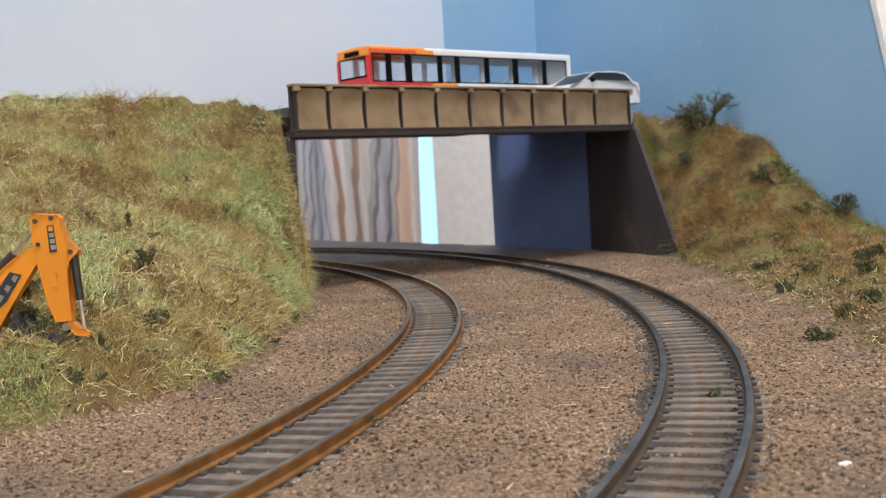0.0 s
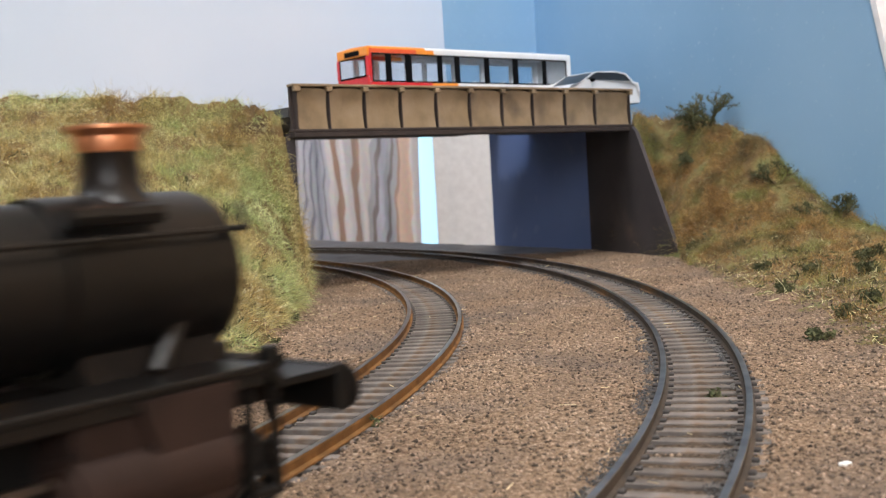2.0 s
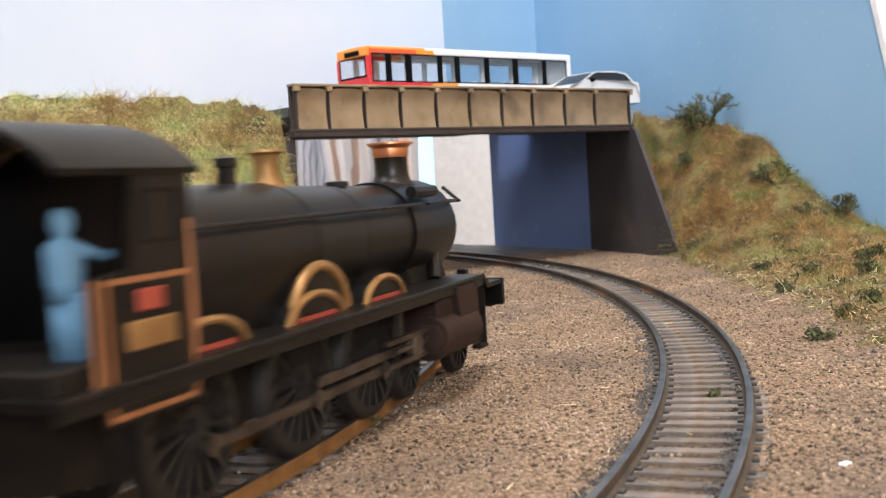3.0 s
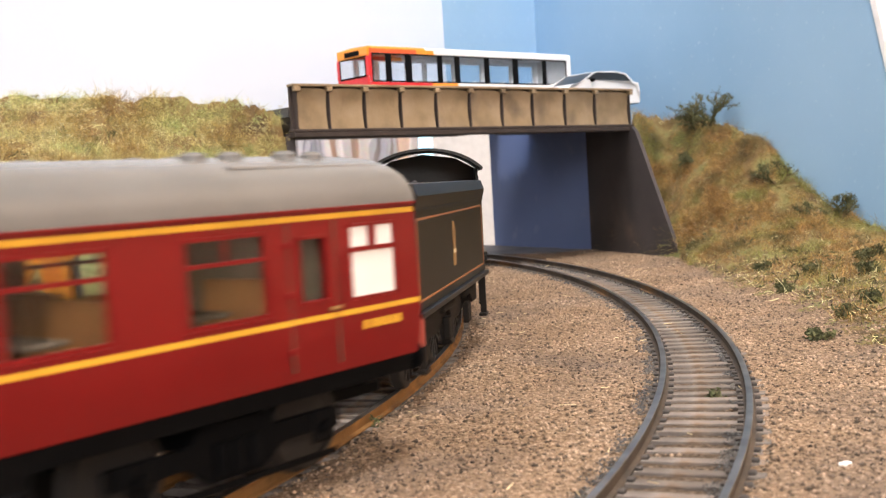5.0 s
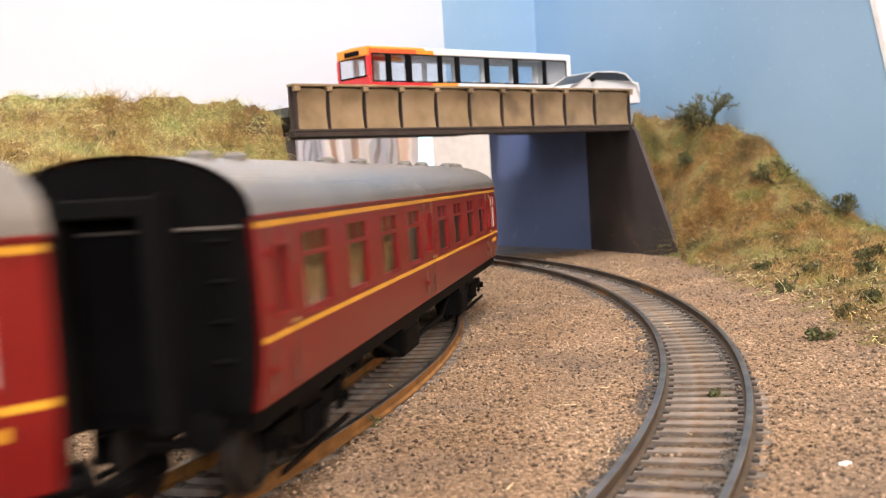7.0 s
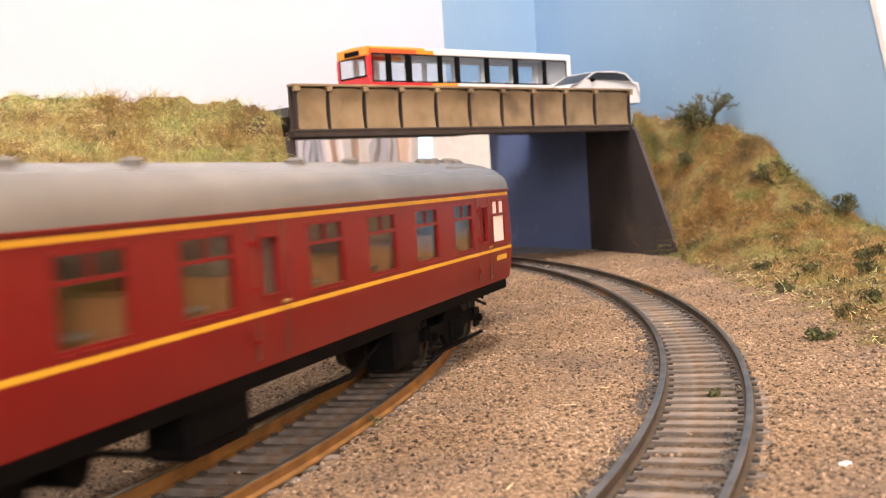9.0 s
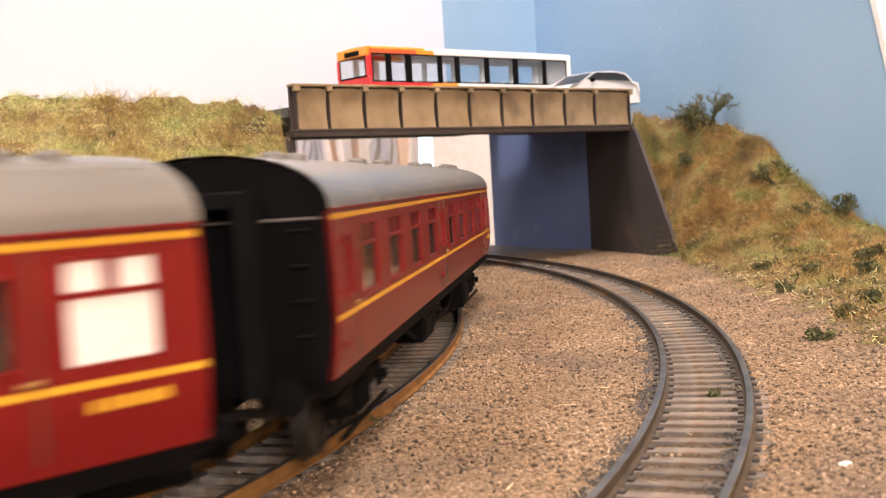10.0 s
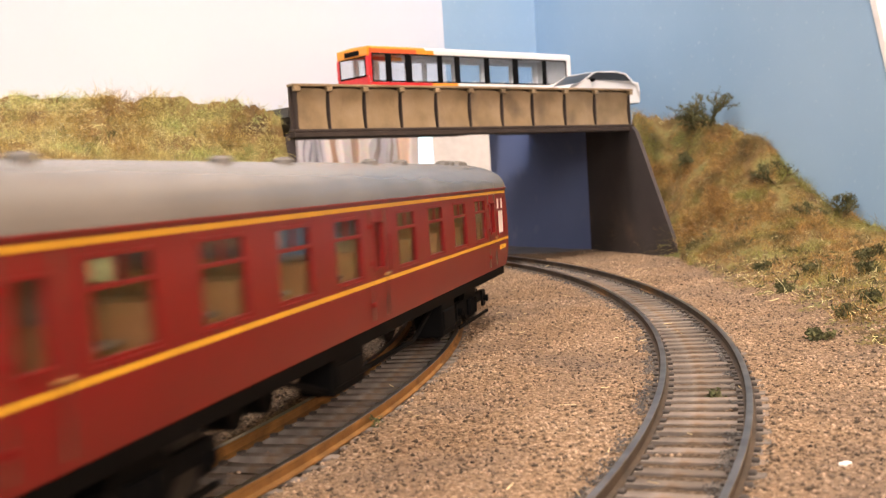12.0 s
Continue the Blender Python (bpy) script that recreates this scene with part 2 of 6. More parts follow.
def box(bm, x0, x1, y0, y1, z0, z1, bevel=0.0, m=None):
    vs = [bm.verts.new((x, y, z)) for x in (x0, x1) for y in (y0, y1) for z in (z0, z1)]
    fs = [bm.faces.new([vs[i] for i in q]) for q in ((0, 1, 3, 2), (4, 6, 7, 5), (0, 4, 5, 1), (2, 3, 7, 6), (0, 2, 6, 4), (1, 5, 7, 3))]
    if bevel:
        edges = list({e for f in fs for e in f.edges})
        r = bmesh.ops.bevel(bm, geom=edges, offset=bevel, segments=1, affect="EDGES", profile=0.5)
        vs = [v for v in r["verts"]]
    if m is not None:
        bmesh.ops.transform(bm, matrix=m, verts=vs)
    return vs


def tube(bm, p0, p1, r0, r1=None, seg=12, cap=True):
    """A round bar or cone between two points."""
    r1 = r0 if r1 is None else r1
    p0, p1 = Vector(p0), Vector(p1)
    q = (p1 - p0).to_track_quat("Z", "Y")
    rings = []
    for p, r in ((p0, r0), (p1, r1)):
        rings.append([bm.verts.new(p + q @ Vector((r * math.cos(2 * math.pi * i / seg), r * math.sin(2 * math.pi * i / seg), 0))) for i in range(seg)])
    for i in range(seg):
        bm.faces.new((rings[0][i], rings[0][(i + 1) % seg], rings[1][(i + 1) % seg], rings[1][i]))
    if cap:
        bm.faces.new(rings[0][::-1])
        bm.faces.new(rings[1])
    return rings


def lathe(bm, profile, origin=(0, 0, 0), axis="z", seg=20):
    """Turns (radius, height) pairs round an axis."""
    rings = []
    for r, h in profile:
        ring = []
        for i in range(seg):
            a = 2 * math.pi * i / seg
            c, s = r * math.cos(a), r * math.sin(a)
            p = {"z": (c, s, h), "x": (h, c, s), "y": (c, h, s)}[axis]
            ring.append(bm.verts.new(Vector(origin) + Vector(p)))
        rings.append(ring)
    for a, b in zip(rings, rings[1:]):
        for i in range(seg):
            bm.faces.new((a[i], a[(i + 1) % seg], b[(i + 1) % seg], b[i]))
    for ring in (rings[0], rings[-1]):
        if (ring[0].co - ring[seg // 2].co).length > 1e-6:
            bm.faces.new(ring)
    return rings


def prism(bm, outline, axis, lo, hi):
    """A flat outline pushed along an axis. outline: pairs in the two other axes, in the order x, y, z."""
    def at(p, d):
        return {"x": (d, p[0], p[1]), "y": (p[0], d, p[1]), "z": (p[0], p[1], d)}[axis]
    a = [bm.verts.new(at(p, lo)) for p in outline]
    b = [bm.verts.new(at(p, hi)) for p in outline]
    n = len(a)
    for i in range(n):
        bm.faces.new((a[i], a[(i + 1) % n], b[(i + 1) % n], b[i]))
    fa, fb = bm.faces.new(a), bm.faces.new(b[::-1])
    bmesh.ops.triangulate(bm, faces=[fa, fb])
    return a + b


def sweep(bm, path, profile):
    """A closed profile (sideways, up) swept along a path of (x, y, z, heading)."""
    rows = []
    for x, y, z, a in path:
        sx, sy = math.sin(a), -math.cos(a)
        rows.append([bm.verts.new((x + sx * u, y + sy * u, z + v)) for u, v in profile])
    n = len(profile)
    for a, b in zip(rows, rows[1:]):
        for i in range(n):
            bm.faces.new((a[i], a[(i + 1) % n], b[(i + 1) % n], b[i]))
    bm.faces.new(rows[0])
    bm.faces.new(rows[-1])
    return rows


def pipe(bm, pts, r, seg=6):
    """One bent round bar through the points."""
    pts = [Vector(p) for p in pts]
    rings = []
    for i, p in enumerate(pts):
        d = (pts[min(i + 1, len(pts) - 1)] - pts[max(i - 1, 0)]).normalized()
        q = d.to_track_quat("Z", "Y")
        rings.append([bm.verts.new(p + q @ Vector((r * math.cos(2 * math.pi * k / seg), r * math.sin(2 * math.pi * k / seg), 0))) for k in range(seg)])
    for A, B in zip(rings, rings[1:]):
        for k in range(seg):
            bm.faces.new((A[k], A[(k + 1) % seg], B[(k + 1) % seg], B[k]))
    bm.faces.new(rings[0])
    bm.faces.new(rings[-1])


def spoked(bm, r, y0, y1, spokes):
    """A spoked wheel as one web, cut open between the spokes."""
    n = spokes * 3
    rad = [0.12 * r, 0.26 * r, 0.55 * r, 0.84 * r, r, r + 0.75]
    grid = {}

    def vert(i, k, s):
        key = (i % n, k, s)
        if key not in grid:
            a = 2 * math.pi * (i % n) / n
            inset = 0.45 if k in (1, 2, 3) else 0.0
            y = (y0 + inset, y1 - inset)[s]
            if k == 5:
                y = (y0, y0 + 0.5 * (y1 - y0) / abs(y1 - y0))[s]
            grid[key] = bm.verts.new((rad[k] * math.cos(a), y, rad[k] * math.sin(a)))
        return grid[key]

    def solid(i, k):
        return 0 <= k < 5 and (k in (0, 3, 4) or i % 3 == 0)

    for i in range(n):
        for k in range(5):
            if solid(i, k):
                for s in (0, 1):
                    bm.faces.new((vert(i, k, s), vert(i + 1, k, s), vert(i + 1, k + 1, s), vert(i, k + 1, s)))
                for di, dk, p, q in ((-1, 0, (i, k), (i, k + 1)), (1, 0, (i + 1, k), (i + 1, k + 1)), (0, -1, (i, k), (i + 1, k)), (0, 1, (i, k + 1), (i + 1, k + 1))):
                    if not solid((i + di) % n, k + dk):
                        bm.faces.new((vert(*p, 0), vert(*q, 0), vert(*q, 1), vert(*p, 1)))


def soup(name, verts, faces, material, parent=None, smooth=False):
    """A mesh of very many small pieces, in millimetres."""
    me = bpy.data.meshes.new(name)
    v = np.asarray(verts, dtype=np.float32).reshape(-1, 3) * MM
    f = np.asarray(faces, dtype=np.int32)
    k = f.shape[1]
    me.vertices.add(len(v))
    me.vertices.foreach_set("co", v.ravel())
    me.loops.add(f.size)
    me.loops.foreach_set("vertex_index", f.ravel())
    me.polygons.add(len(f))
    me.polygons.foreach_set("loop_start", np.arange(0, f.size, k, dtype=np.int32))
    if smooth:
        me.polygons.foreach_set("use_smooth", np.ones(len(f), dtype=bool))
    me.update(calc_edges=True)
    me.validate()
    me.materials.append(material)
    ob = new(name, me)
    if parent:
        ob.parent = parent
    return ob


# ---- the two tracks: curvature runs smoothly along each ----
class Line:
    def __init__(self, x, y, heading, knots, curvature, back, ahead):
        self.s = np.arange(-back, ahead + 1, 2.0)
        a = np.cumsum(np.interp(self.s, knots, np.array(curvature) * 1e-3)) * 2
        i0 = int(np.searchsorted(self.s, 0))
        self.a = a - a[i0] + heading
        self.x = np.cumsum(np.cos(self.a)) * 2
        self.y = np.cumsum(np.sin(self.a)) * 2
        self.x += x - self.x[i0]
        self.y += y - self.y[i0]

    def at(self, s):
        return (float(np.interp(s, self.s, self.x)), float(np.interp(s, self.s, self.y)), float(np.interp(s, self.s, self.a)))

    def chord(self, s, pivot):
        x0, y0, _ = self.at(s - pivot)
        x1, y1, _ = self.at(s + pivot)
        return (x0 + x1) / 2, (y0 + y1) / 2, math.atan2(y1 - y0, x1 - x0)


LEFT = Line(-4.24, 342.0, 1.5517, (-330, -230, -130, -30, 70, 170, 260, 360), (2.268, 3.253, 1.648, 1.933, 1.612, 1.747, 1.378, 2.5), 1800, 1100)
RIGHT = Line(67.56, 342.8, 1.5387, (-321, -320, -230, -115, 0, 115, 230), (0, 2.42, 2.42, 1.756, 1.416, 1.404, 1.721), 700, 700)


# ---- ground and banks ----
def along(points, x, y):
    """Distance from a broken line, and the height (third number) at its nearest point."""
    best = np.full(np.shape(x), 1e9)
    high = np.zeros(np.shape(x))
    for (ax, ay, az), (bx, by, bz) in zip(points, points[1:]):
        ux, uy = bx - ax, by - ay
        t = np.clip(((x - ax) * ux + (y - ay) * uy) / (ux * ux + uy * uy), 0, 1)
        d = np.hypot(x - ax - t * ux, y - ay - t * uy)
        high = np.where(d < best, az + t * (bz - az), high)
        best = np.minimum(best, d)
    return best, high


def inside(points, x, y):
    r = np.zeros(np.shape(x), dtype=bool)
    n = len(points)
    for i in range(n):
        (ax, ay), (bx, by) = points[i][:2], points[(i + 1) % n][:2]
        if ay != by:
            r ^= ((ay > y) != (by > y)) & (x < (bx - ax) * (y - ay) / (by - ay) + ax)
    return r


BED = -2.5
FOOT_L = [(-330, 60, 0), (-150, 130, 0), (-100, 185, 0), (-84, 209, 0), (-69, 230, 0), (-55, 257, 0), (-52, 300, 0), (-53, 341, 0), (-54, 400, 0), (-55, 445, 0), (-58, 466, 0), (-90, 540, 0), (-120, 580, 0)]
RIDGE_L = [(-66, 459, 80), (-110, 474, 85), (-196, 462, 89), (-420, 330, 88)]
HILL_L = FOOT_L + [(-160, 540, 0), (-500, 250, 0)]
FOOT_R = [(190, 90, 0), (102, 185, 0), (92, 222, 0), (96, 262, 0), (101, 300, 0), (103, 340, 0), (106, 392, 0), (109, 433, 0), (112, 480, 0), (119, 545, 0), (107, 594, 0), (95, 645, 0)]
RIDGE_R = [(110, 606, 75), (132.8, 628, 72), (145, 606, 71.5), (157.6, 582, 66), (168.8, 560, 52.5), (177.3, 543, 34.5), (185.5, 527, 21), (194.7, 509, 10.5), (203.2, 493, 7), (300, 330, 8), (370, 190, 8)]
HILL_R = FOOT_R + [(95, 655, 0), (150, 660, 0), (390, 200, 0), (330, 100, 0)]


def ground_height(x, y):
    z = np.full(np.shape(x), BED)
    for hill, foot, ridge, p in ((HILL_L, FOOT_L, RIDGE_L, 0.72), (HILL_R, FOOT_R, RIDGE_R, 0.8)):
        df, _ = along(foot, x, y)
        dr, h = along(ridge, x, y)
        t = df / (df + dr + 1e-6)
        up = BED + (h - BED) * t ** p
        z = np.where(inside(hill, x, y), np.maximum(z, up), z)
    return z


def bumps(x, y, size, seed):
    """Smooth value noise on a grid, for numpy arrays."""
    rng = np.random.RandomState(seed)
    g = rng.rand(256, 256)
    u, v = np.asarray(x) / size, np.asarray(y) / size
    i, j = np.floor(u).astype(int), np.floor(v).astype(int)
    fu, fv = u - i, v - j
    fu, fv = fu * fu * (3 - 2 * fu), fv * fv * (3 - 2 * fv)
    a, b, c, d = g[i % 256, j % 256], g[(i + 1) % 256, j % 256], g[i % 256, (j + 1) % 256], g[(i + 1) % 256, (j + 1) % 256]
    return (a * (1 - fu) + b * fu) * (1 - fv) + (c * (1 - fu) + d * fu) * fv - 0.5


def rough_height(x, y):
    z = ground_height(x, y)
    hill = np.clip((z - BED) / 12, 0, 1)
    z = z + hill * (6.5 * bumps(x, y, 28, 1) + 5 * bumps(x, y, 11, 2) + 2.2 * bumps(x, y, 5, 6)) + 1.0 * bumps(x, y, 17, 3) * (1 - hill) + 0.4 * bumps(x, y, 4.2, 4)
    one = along([(LEFT.x[k], LEFT.y[k], 0) for k in range(500, len(LEFT.s), 12)], x, y)[0]
    two = along([(RIGHT.x[k], RIGHT.y[k], 0) for k in range(150, len(RIGHT.s), 12)], x, y)[0]
    flat = np.minimum(np.clip((one - 9.3 - 1.5 * bumps(x, y, 9, 10)) / 1.6, 0, 1), np.clip((two - 9.4 - 3 * bumps(x, y, 11, 9)) / 1.6, 0, 1))
    bed = np.where(one < two, -3.7, -3.2) + 0.6 * bumps(x, y, 5, 31)
    return bed + flat * (z - bed)


def build_ground():
    xs = np.unique(np.concatenate([np.arange(-900, -330, 30), np.arange(-330, 250, 2.6), np.arange(-110, -44, 1.3), np.arange(95, 130, 1.3), np.arange(250, 601, 25)]))
    ys = np.unique(np.concatenate([np.arange(-1700, 60, 40), np.arange(60, 660, 2.6), np.arange(430, 500, 1.3), np.arange(540, 615, 1.3), np.arange(660, 1001, 5)]))
    X, Y = np.meshgrid(xs, ys, indexing="ij")
    Z = rough_height(X.ravel(), Y.ravel()).reshape(X.shape)
    nx, ny = X.shape
    idx = np.arange(nx * ny).reshape(nx, ny)
    faces = np.stack([idx[:-1, :-1], idx[1:, :-1], idx[1:, 1:], idx[:-1, 1:]], -1).reshape(-1, 4)
    # the board ends on a slant behind the bridge
    cx, cy = X[:-1, :-1].ravel() + 1.3, Y[:-1, :-1].ravel() + 1.3
    stays = ~((cy > 742) & (cx > 36 - (cy - 742) * 0.655))
    faces = faces[stays]
    ob = soup("ground", np.stack([X, Y, Z], -1), faces, M["earth"], smooth=True)
    ob.data.materials.append(M["turf"])
    ob.data.materials.append(M["bare"])
    ob.data.materials.append(M["track_bed"])
    cx, cy = cx[stays], cy[stays]
    hilly = (ground_height(cx, cy) - BED + 1.5 * bumps(cx, cy, 9, 7)) > 0.9
    near = np.minimum(*(along([(w.x[k], w.y[k], 0) for k in range(150, len(w.s), 12)], cx, cy)[0] for w in (LEFT, RIGHT)))
    # dark bed between the rails: oil, with sleeper shade put into the colour
    oily = near + 3 * bumps(cx, cy, 6, 41) < 8.6
    ob.data.polygons.foreach_set("material_index", np.where(oily, 3, np.where(cy > 640 + 40 * bumps(cx, cy, 30, 8), 2, hilly)).astype(np.int32))
    tagged(ob, "brown sanded ballast ground rising into grassy banks", "ground", kind="structure")


build_ground()


def build_track(line, lo, hi, name, label, outer, side_paint):
    root = tagged(new(name), label, "railway track", "tracks", "")
    profile = [(-1.1, -2.5), (1.1, -2.5), (1.1, -2.2), (0.35, -1.9), (0.35, -0.8), (0.62, -0.6), (0.62, -0.08), (0.5, 0), (-0.5, 0), (-0.62, -0.08), (-0.62, -0.6), (-0.35, -0.8), (-0.35, -1.9), (-1.1, -2.2)]
    for side in (-8.35, 8.35):
        bm = bmesh.new()
        path = []
        for s in np.arange(lo, hi + 1, 4.0):
            x, y, a = line.at(s)
            path.append((x + math.sin(a) * side, y - math.cos(a) * side, 0, a))
        sweep(bm, path, profile)
        for f in bm.faces:
            f.material_index = 1 if all(v.co.z > -0.1 for v in f.verts) else 0
        part("rail", bm, [side_paint, M["steel"]], root, "rusty rail with a bright worn head", smooth=False)
    bm = bmesh.new()
    box(bm, -1.3, 1.3, -12.0, 12.0, -5.2, -2.55, 0.15)
    first = part("sleeper", bm, M["sleeper"], root)
    bm = bmesh.new()
    for side in (-8.35, 8.35):
        for d in ((-1.6, 1.6) if outer else ((1.6,) if side < 0 else (-1.6,))):
            box(bm, -0.8, 0.8, side + d - 0.6, side + d + 0.6, -2.6, -2.0, 0.15)
    chair = part("rail_chair", bm, M["chair"], first)
    rng = random.Random(5)
    k = 0
    for s in np.arange(max(lo, -330), min(hi, 420), 6.5):
        x, y, a = line.at(s)
        m = mm(x, y, rng.uniform(-0.12, 0.1), 0, 0, math.degrees(a) + rng.uniform(-1, 1))
        if k == 0:
            first.matrix_basis = m
        else:
            o = share(first, "sleeper", m, root)
            share(chair, "rail_chair", Matrix.Identity(4), o)
        k += 1
    return root


build_track(LEFT, -1700, 900, "inner_railway_track", "curved model railway track with rusty rails and grey sleepers", False, M["rust"])
build_track(RIGHT, -600, 620, "outer_railway_track", "curved model railway track, its sleepers half sunk in ballast", True, M["rust_dark"])


# ---- the boards and the room round the layout ----
def slab(name, ax, ay, bx, by, z0, z1, thick, material, label, category="wall", kind="structure"):
    """An upright board from a to b; its thickness lies to the left of that way."""
    L = math.hypot(bx - ax, by - ay)
    bm = bmesh.new()
    box(bm, 0, L, 0, thick, z0, z1)
    ob = part(name, bm, material)
    ob.matrix_basis = mm(ax, ay, 0, 0, 0, math.degrees(math.atan2(by - ay, bx - ax)))
    return tagged(ob, label, category, kind=kind)


CORNER = (73, 760)
G_L, G_R = (-58.9, 456.5), (107.6, 593.9)          # ends of the girder's face
GD = (0.7713, 0.6365)                      # along the girder
GN = (-0.6365, 0.7713)                     # away from the camera, across the bridge


def build_boards():
    # blue board on the right hand, with a leaning end towards the camera
    turn = math.degrees(math.atan2(-0.8903, 0.4553))
    bm = bmesh.new()
    prism(bm, [(0, -12), (316, -12), (254, 260), (0, 260)], "y", 0, 6)
    ob = part("backdrop_blue", bm, [M["blue_board"]])
    ob.matrix_basis = mm(CORNER[0], CORNER[1], 0, 0, 0, turn)
    tagged(ob, "blue painted backdrop board with small scuffs", "backdrop", kind="structure")
    bm = bmesh.new()
    prism(bm, [(316, -12), (319, -12), (257, 260), (254, 260)], "y", -0.5, 6.5)
    ob = part("trim_board_edge", bm, M["white_edge"])
    ob.matrix_basis = mm(CORNER[0], CORNER[1], 0, 0, 0, turn)
    tagged(ob, "white edge of the blue backdrop board", "trim", kind="structure")
    # lower blue board that closes the side under the bridge
    slab("backdrop_low", 36, 745, 93, 636, -8, 74, 5, M["blue_low"], "blue painted board, darkened for shade under the bridge", "backdrop")
    # short blue piece beside the corner, then the pale board
    dx, dy = -0.7627, -0.6467
    jx, jy = CORNER[0] + dx * 84.7, CORNER[1] + dy * 84.7
    slab("backdrop_corner", jx, jy, CORNER[0], CORNER[1], 75, 260, 6, M["blue_board"], "blue painted corner piece of the backdrop", "backdrop")
    bm = bmesh.new()
    # The unseen lower part is added to block light from behind the hill
    prism(bm, [(0, -6), (408, -6), (408, 75), (560, 75), (560, 260), (0, 260)], "y", 0, 6)
    ob = part("backdrop_pale", bm, M["sky_board"])
    ob.matrix_basis = mm(jx + dx * 560, jy + dy * 560, 0, 0, 0, math.degrees(math.atan2(-dy, -dx)))
    tagged(ob, "pale cloudy blue painted backdrop board", "backdrop", kind="structure")
    # the baseboard
    bm = bmesh.new()
    prism(bm, [(-950, -1750), (640, -1750), (640, 742), (36, 742), (-139, 1010), (-950, 1010)], "z", -40, -6)
    tagged(part("baseboard_top", bm, M["wood"]), "wooden baseboard under the layout", "baseboard", kind="structure")


build_boards()


def build_room():
    slab("wall_east", 760, -2100, 760, 1830, -900, 1500, -80, M["peach"], "peach painted room wall")
    slab("wall_west", -2300, 1830, -2300, -2100, -900, 1500, -80, M["room"], "plain painted room wall")
    slab("wall_south", -2300, -2100, 760, -2100, -900, 1500, -80, M["room"], "plain painted room wall")
    slab("wall_north", 760, 1750, -2300, 1750, -900, 1500, -80, M["room"], "plain painted room wall")
    bm = bmesh.new()
    box(bm, -2380, 840, -2180, 1830, -960, -900)
    tagged(part("floor", bm, M["floor"]), "brown carpeted room floor", "floor", kind="structure")
    bm = bmesh.new()
    box(bm, -2380, 840, -2180, 1830, 1500, 1560)
    tagged(part("ceiling", bm, M["ceiling"]), "white painted ceiling", "ceiling", kind="structure")


build_room()


def build_window():
    """The daylit window far behind the bridge, its striped curtain and a pale board beside it."""
    root = tagged(new("window_1"), "daylit window behind the curtain", "window", kind="structure")
    bm = bmesh.new()
    box(bm, -560, 60, 1738, 1742, -400, 820)
    part("pane", bm, M["daylight"], root)
    bm = bmesh.new()
    ring_frame = ((-600, 100, -440, -400), (-600, 100, 820, 860), (-600, -560, -400, 820), (60, 100, -400, 820))
    for x0, x1, z0, z1 in ring_frame:
        box(bm, x0, x1, 1720, 1748, z0, z1)
    part("window_frame", bm, M["white_edge"], root)
    # the cloth hangs in folds
    xs = np.linspace(-640, -26, 240)
    zs = np.concatenate([np.linspace(-500, -60, 4), np.linspace(-50, 130, 46), np.linspace(150, 900, 5)])
    verts, faces = [], []
    for k, z in enumerate(zs):
        for i, x in enumerate(xs):
            w = 9 * math.sin(x / 7.5 + 0.004 * z) + 5 * math.sin(x / 3.1 + 1.3) * (0.6 + 0.4 * math.sin(x / 60))
            verts.append((x + 2.5 * math.sin(z / 90 + x / 30), 1500 + w, z))
    nx = len(xs)
    for k in range(len(zs) - 1):
        for i in range(nx - 1):
            faces.append((k * nx + i, k * nx + i + 1, (k + 1) * nx + i + 1, (k + 1) * nx + i))
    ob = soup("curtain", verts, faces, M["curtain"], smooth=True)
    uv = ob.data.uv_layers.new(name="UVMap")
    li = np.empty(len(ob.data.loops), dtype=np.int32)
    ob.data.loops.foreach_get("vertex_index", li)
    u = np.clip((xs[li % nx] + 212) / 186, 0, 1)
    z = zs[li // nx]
    # the printed bands and the painted fold shade lean and waver as the cloth hangs
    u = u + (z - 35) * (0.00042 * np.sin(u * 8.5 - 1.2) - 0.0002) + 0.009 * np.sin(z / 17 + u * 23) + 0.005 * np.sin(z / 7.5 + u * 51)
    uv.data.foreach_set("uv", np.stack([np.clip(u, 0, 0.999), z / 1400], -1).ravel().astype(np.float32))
    tagged(ob, "striped grey, peach and white curtain hanging in folds", "curtain")
    bm = bmesh.new()
    box(bm, -6, 330, 1480, 1500, -900, 900)
    tagged(part("door_1", bm, M["white_edge"]), "plain pale grey door edge", "door", kind="structure")


build_window()


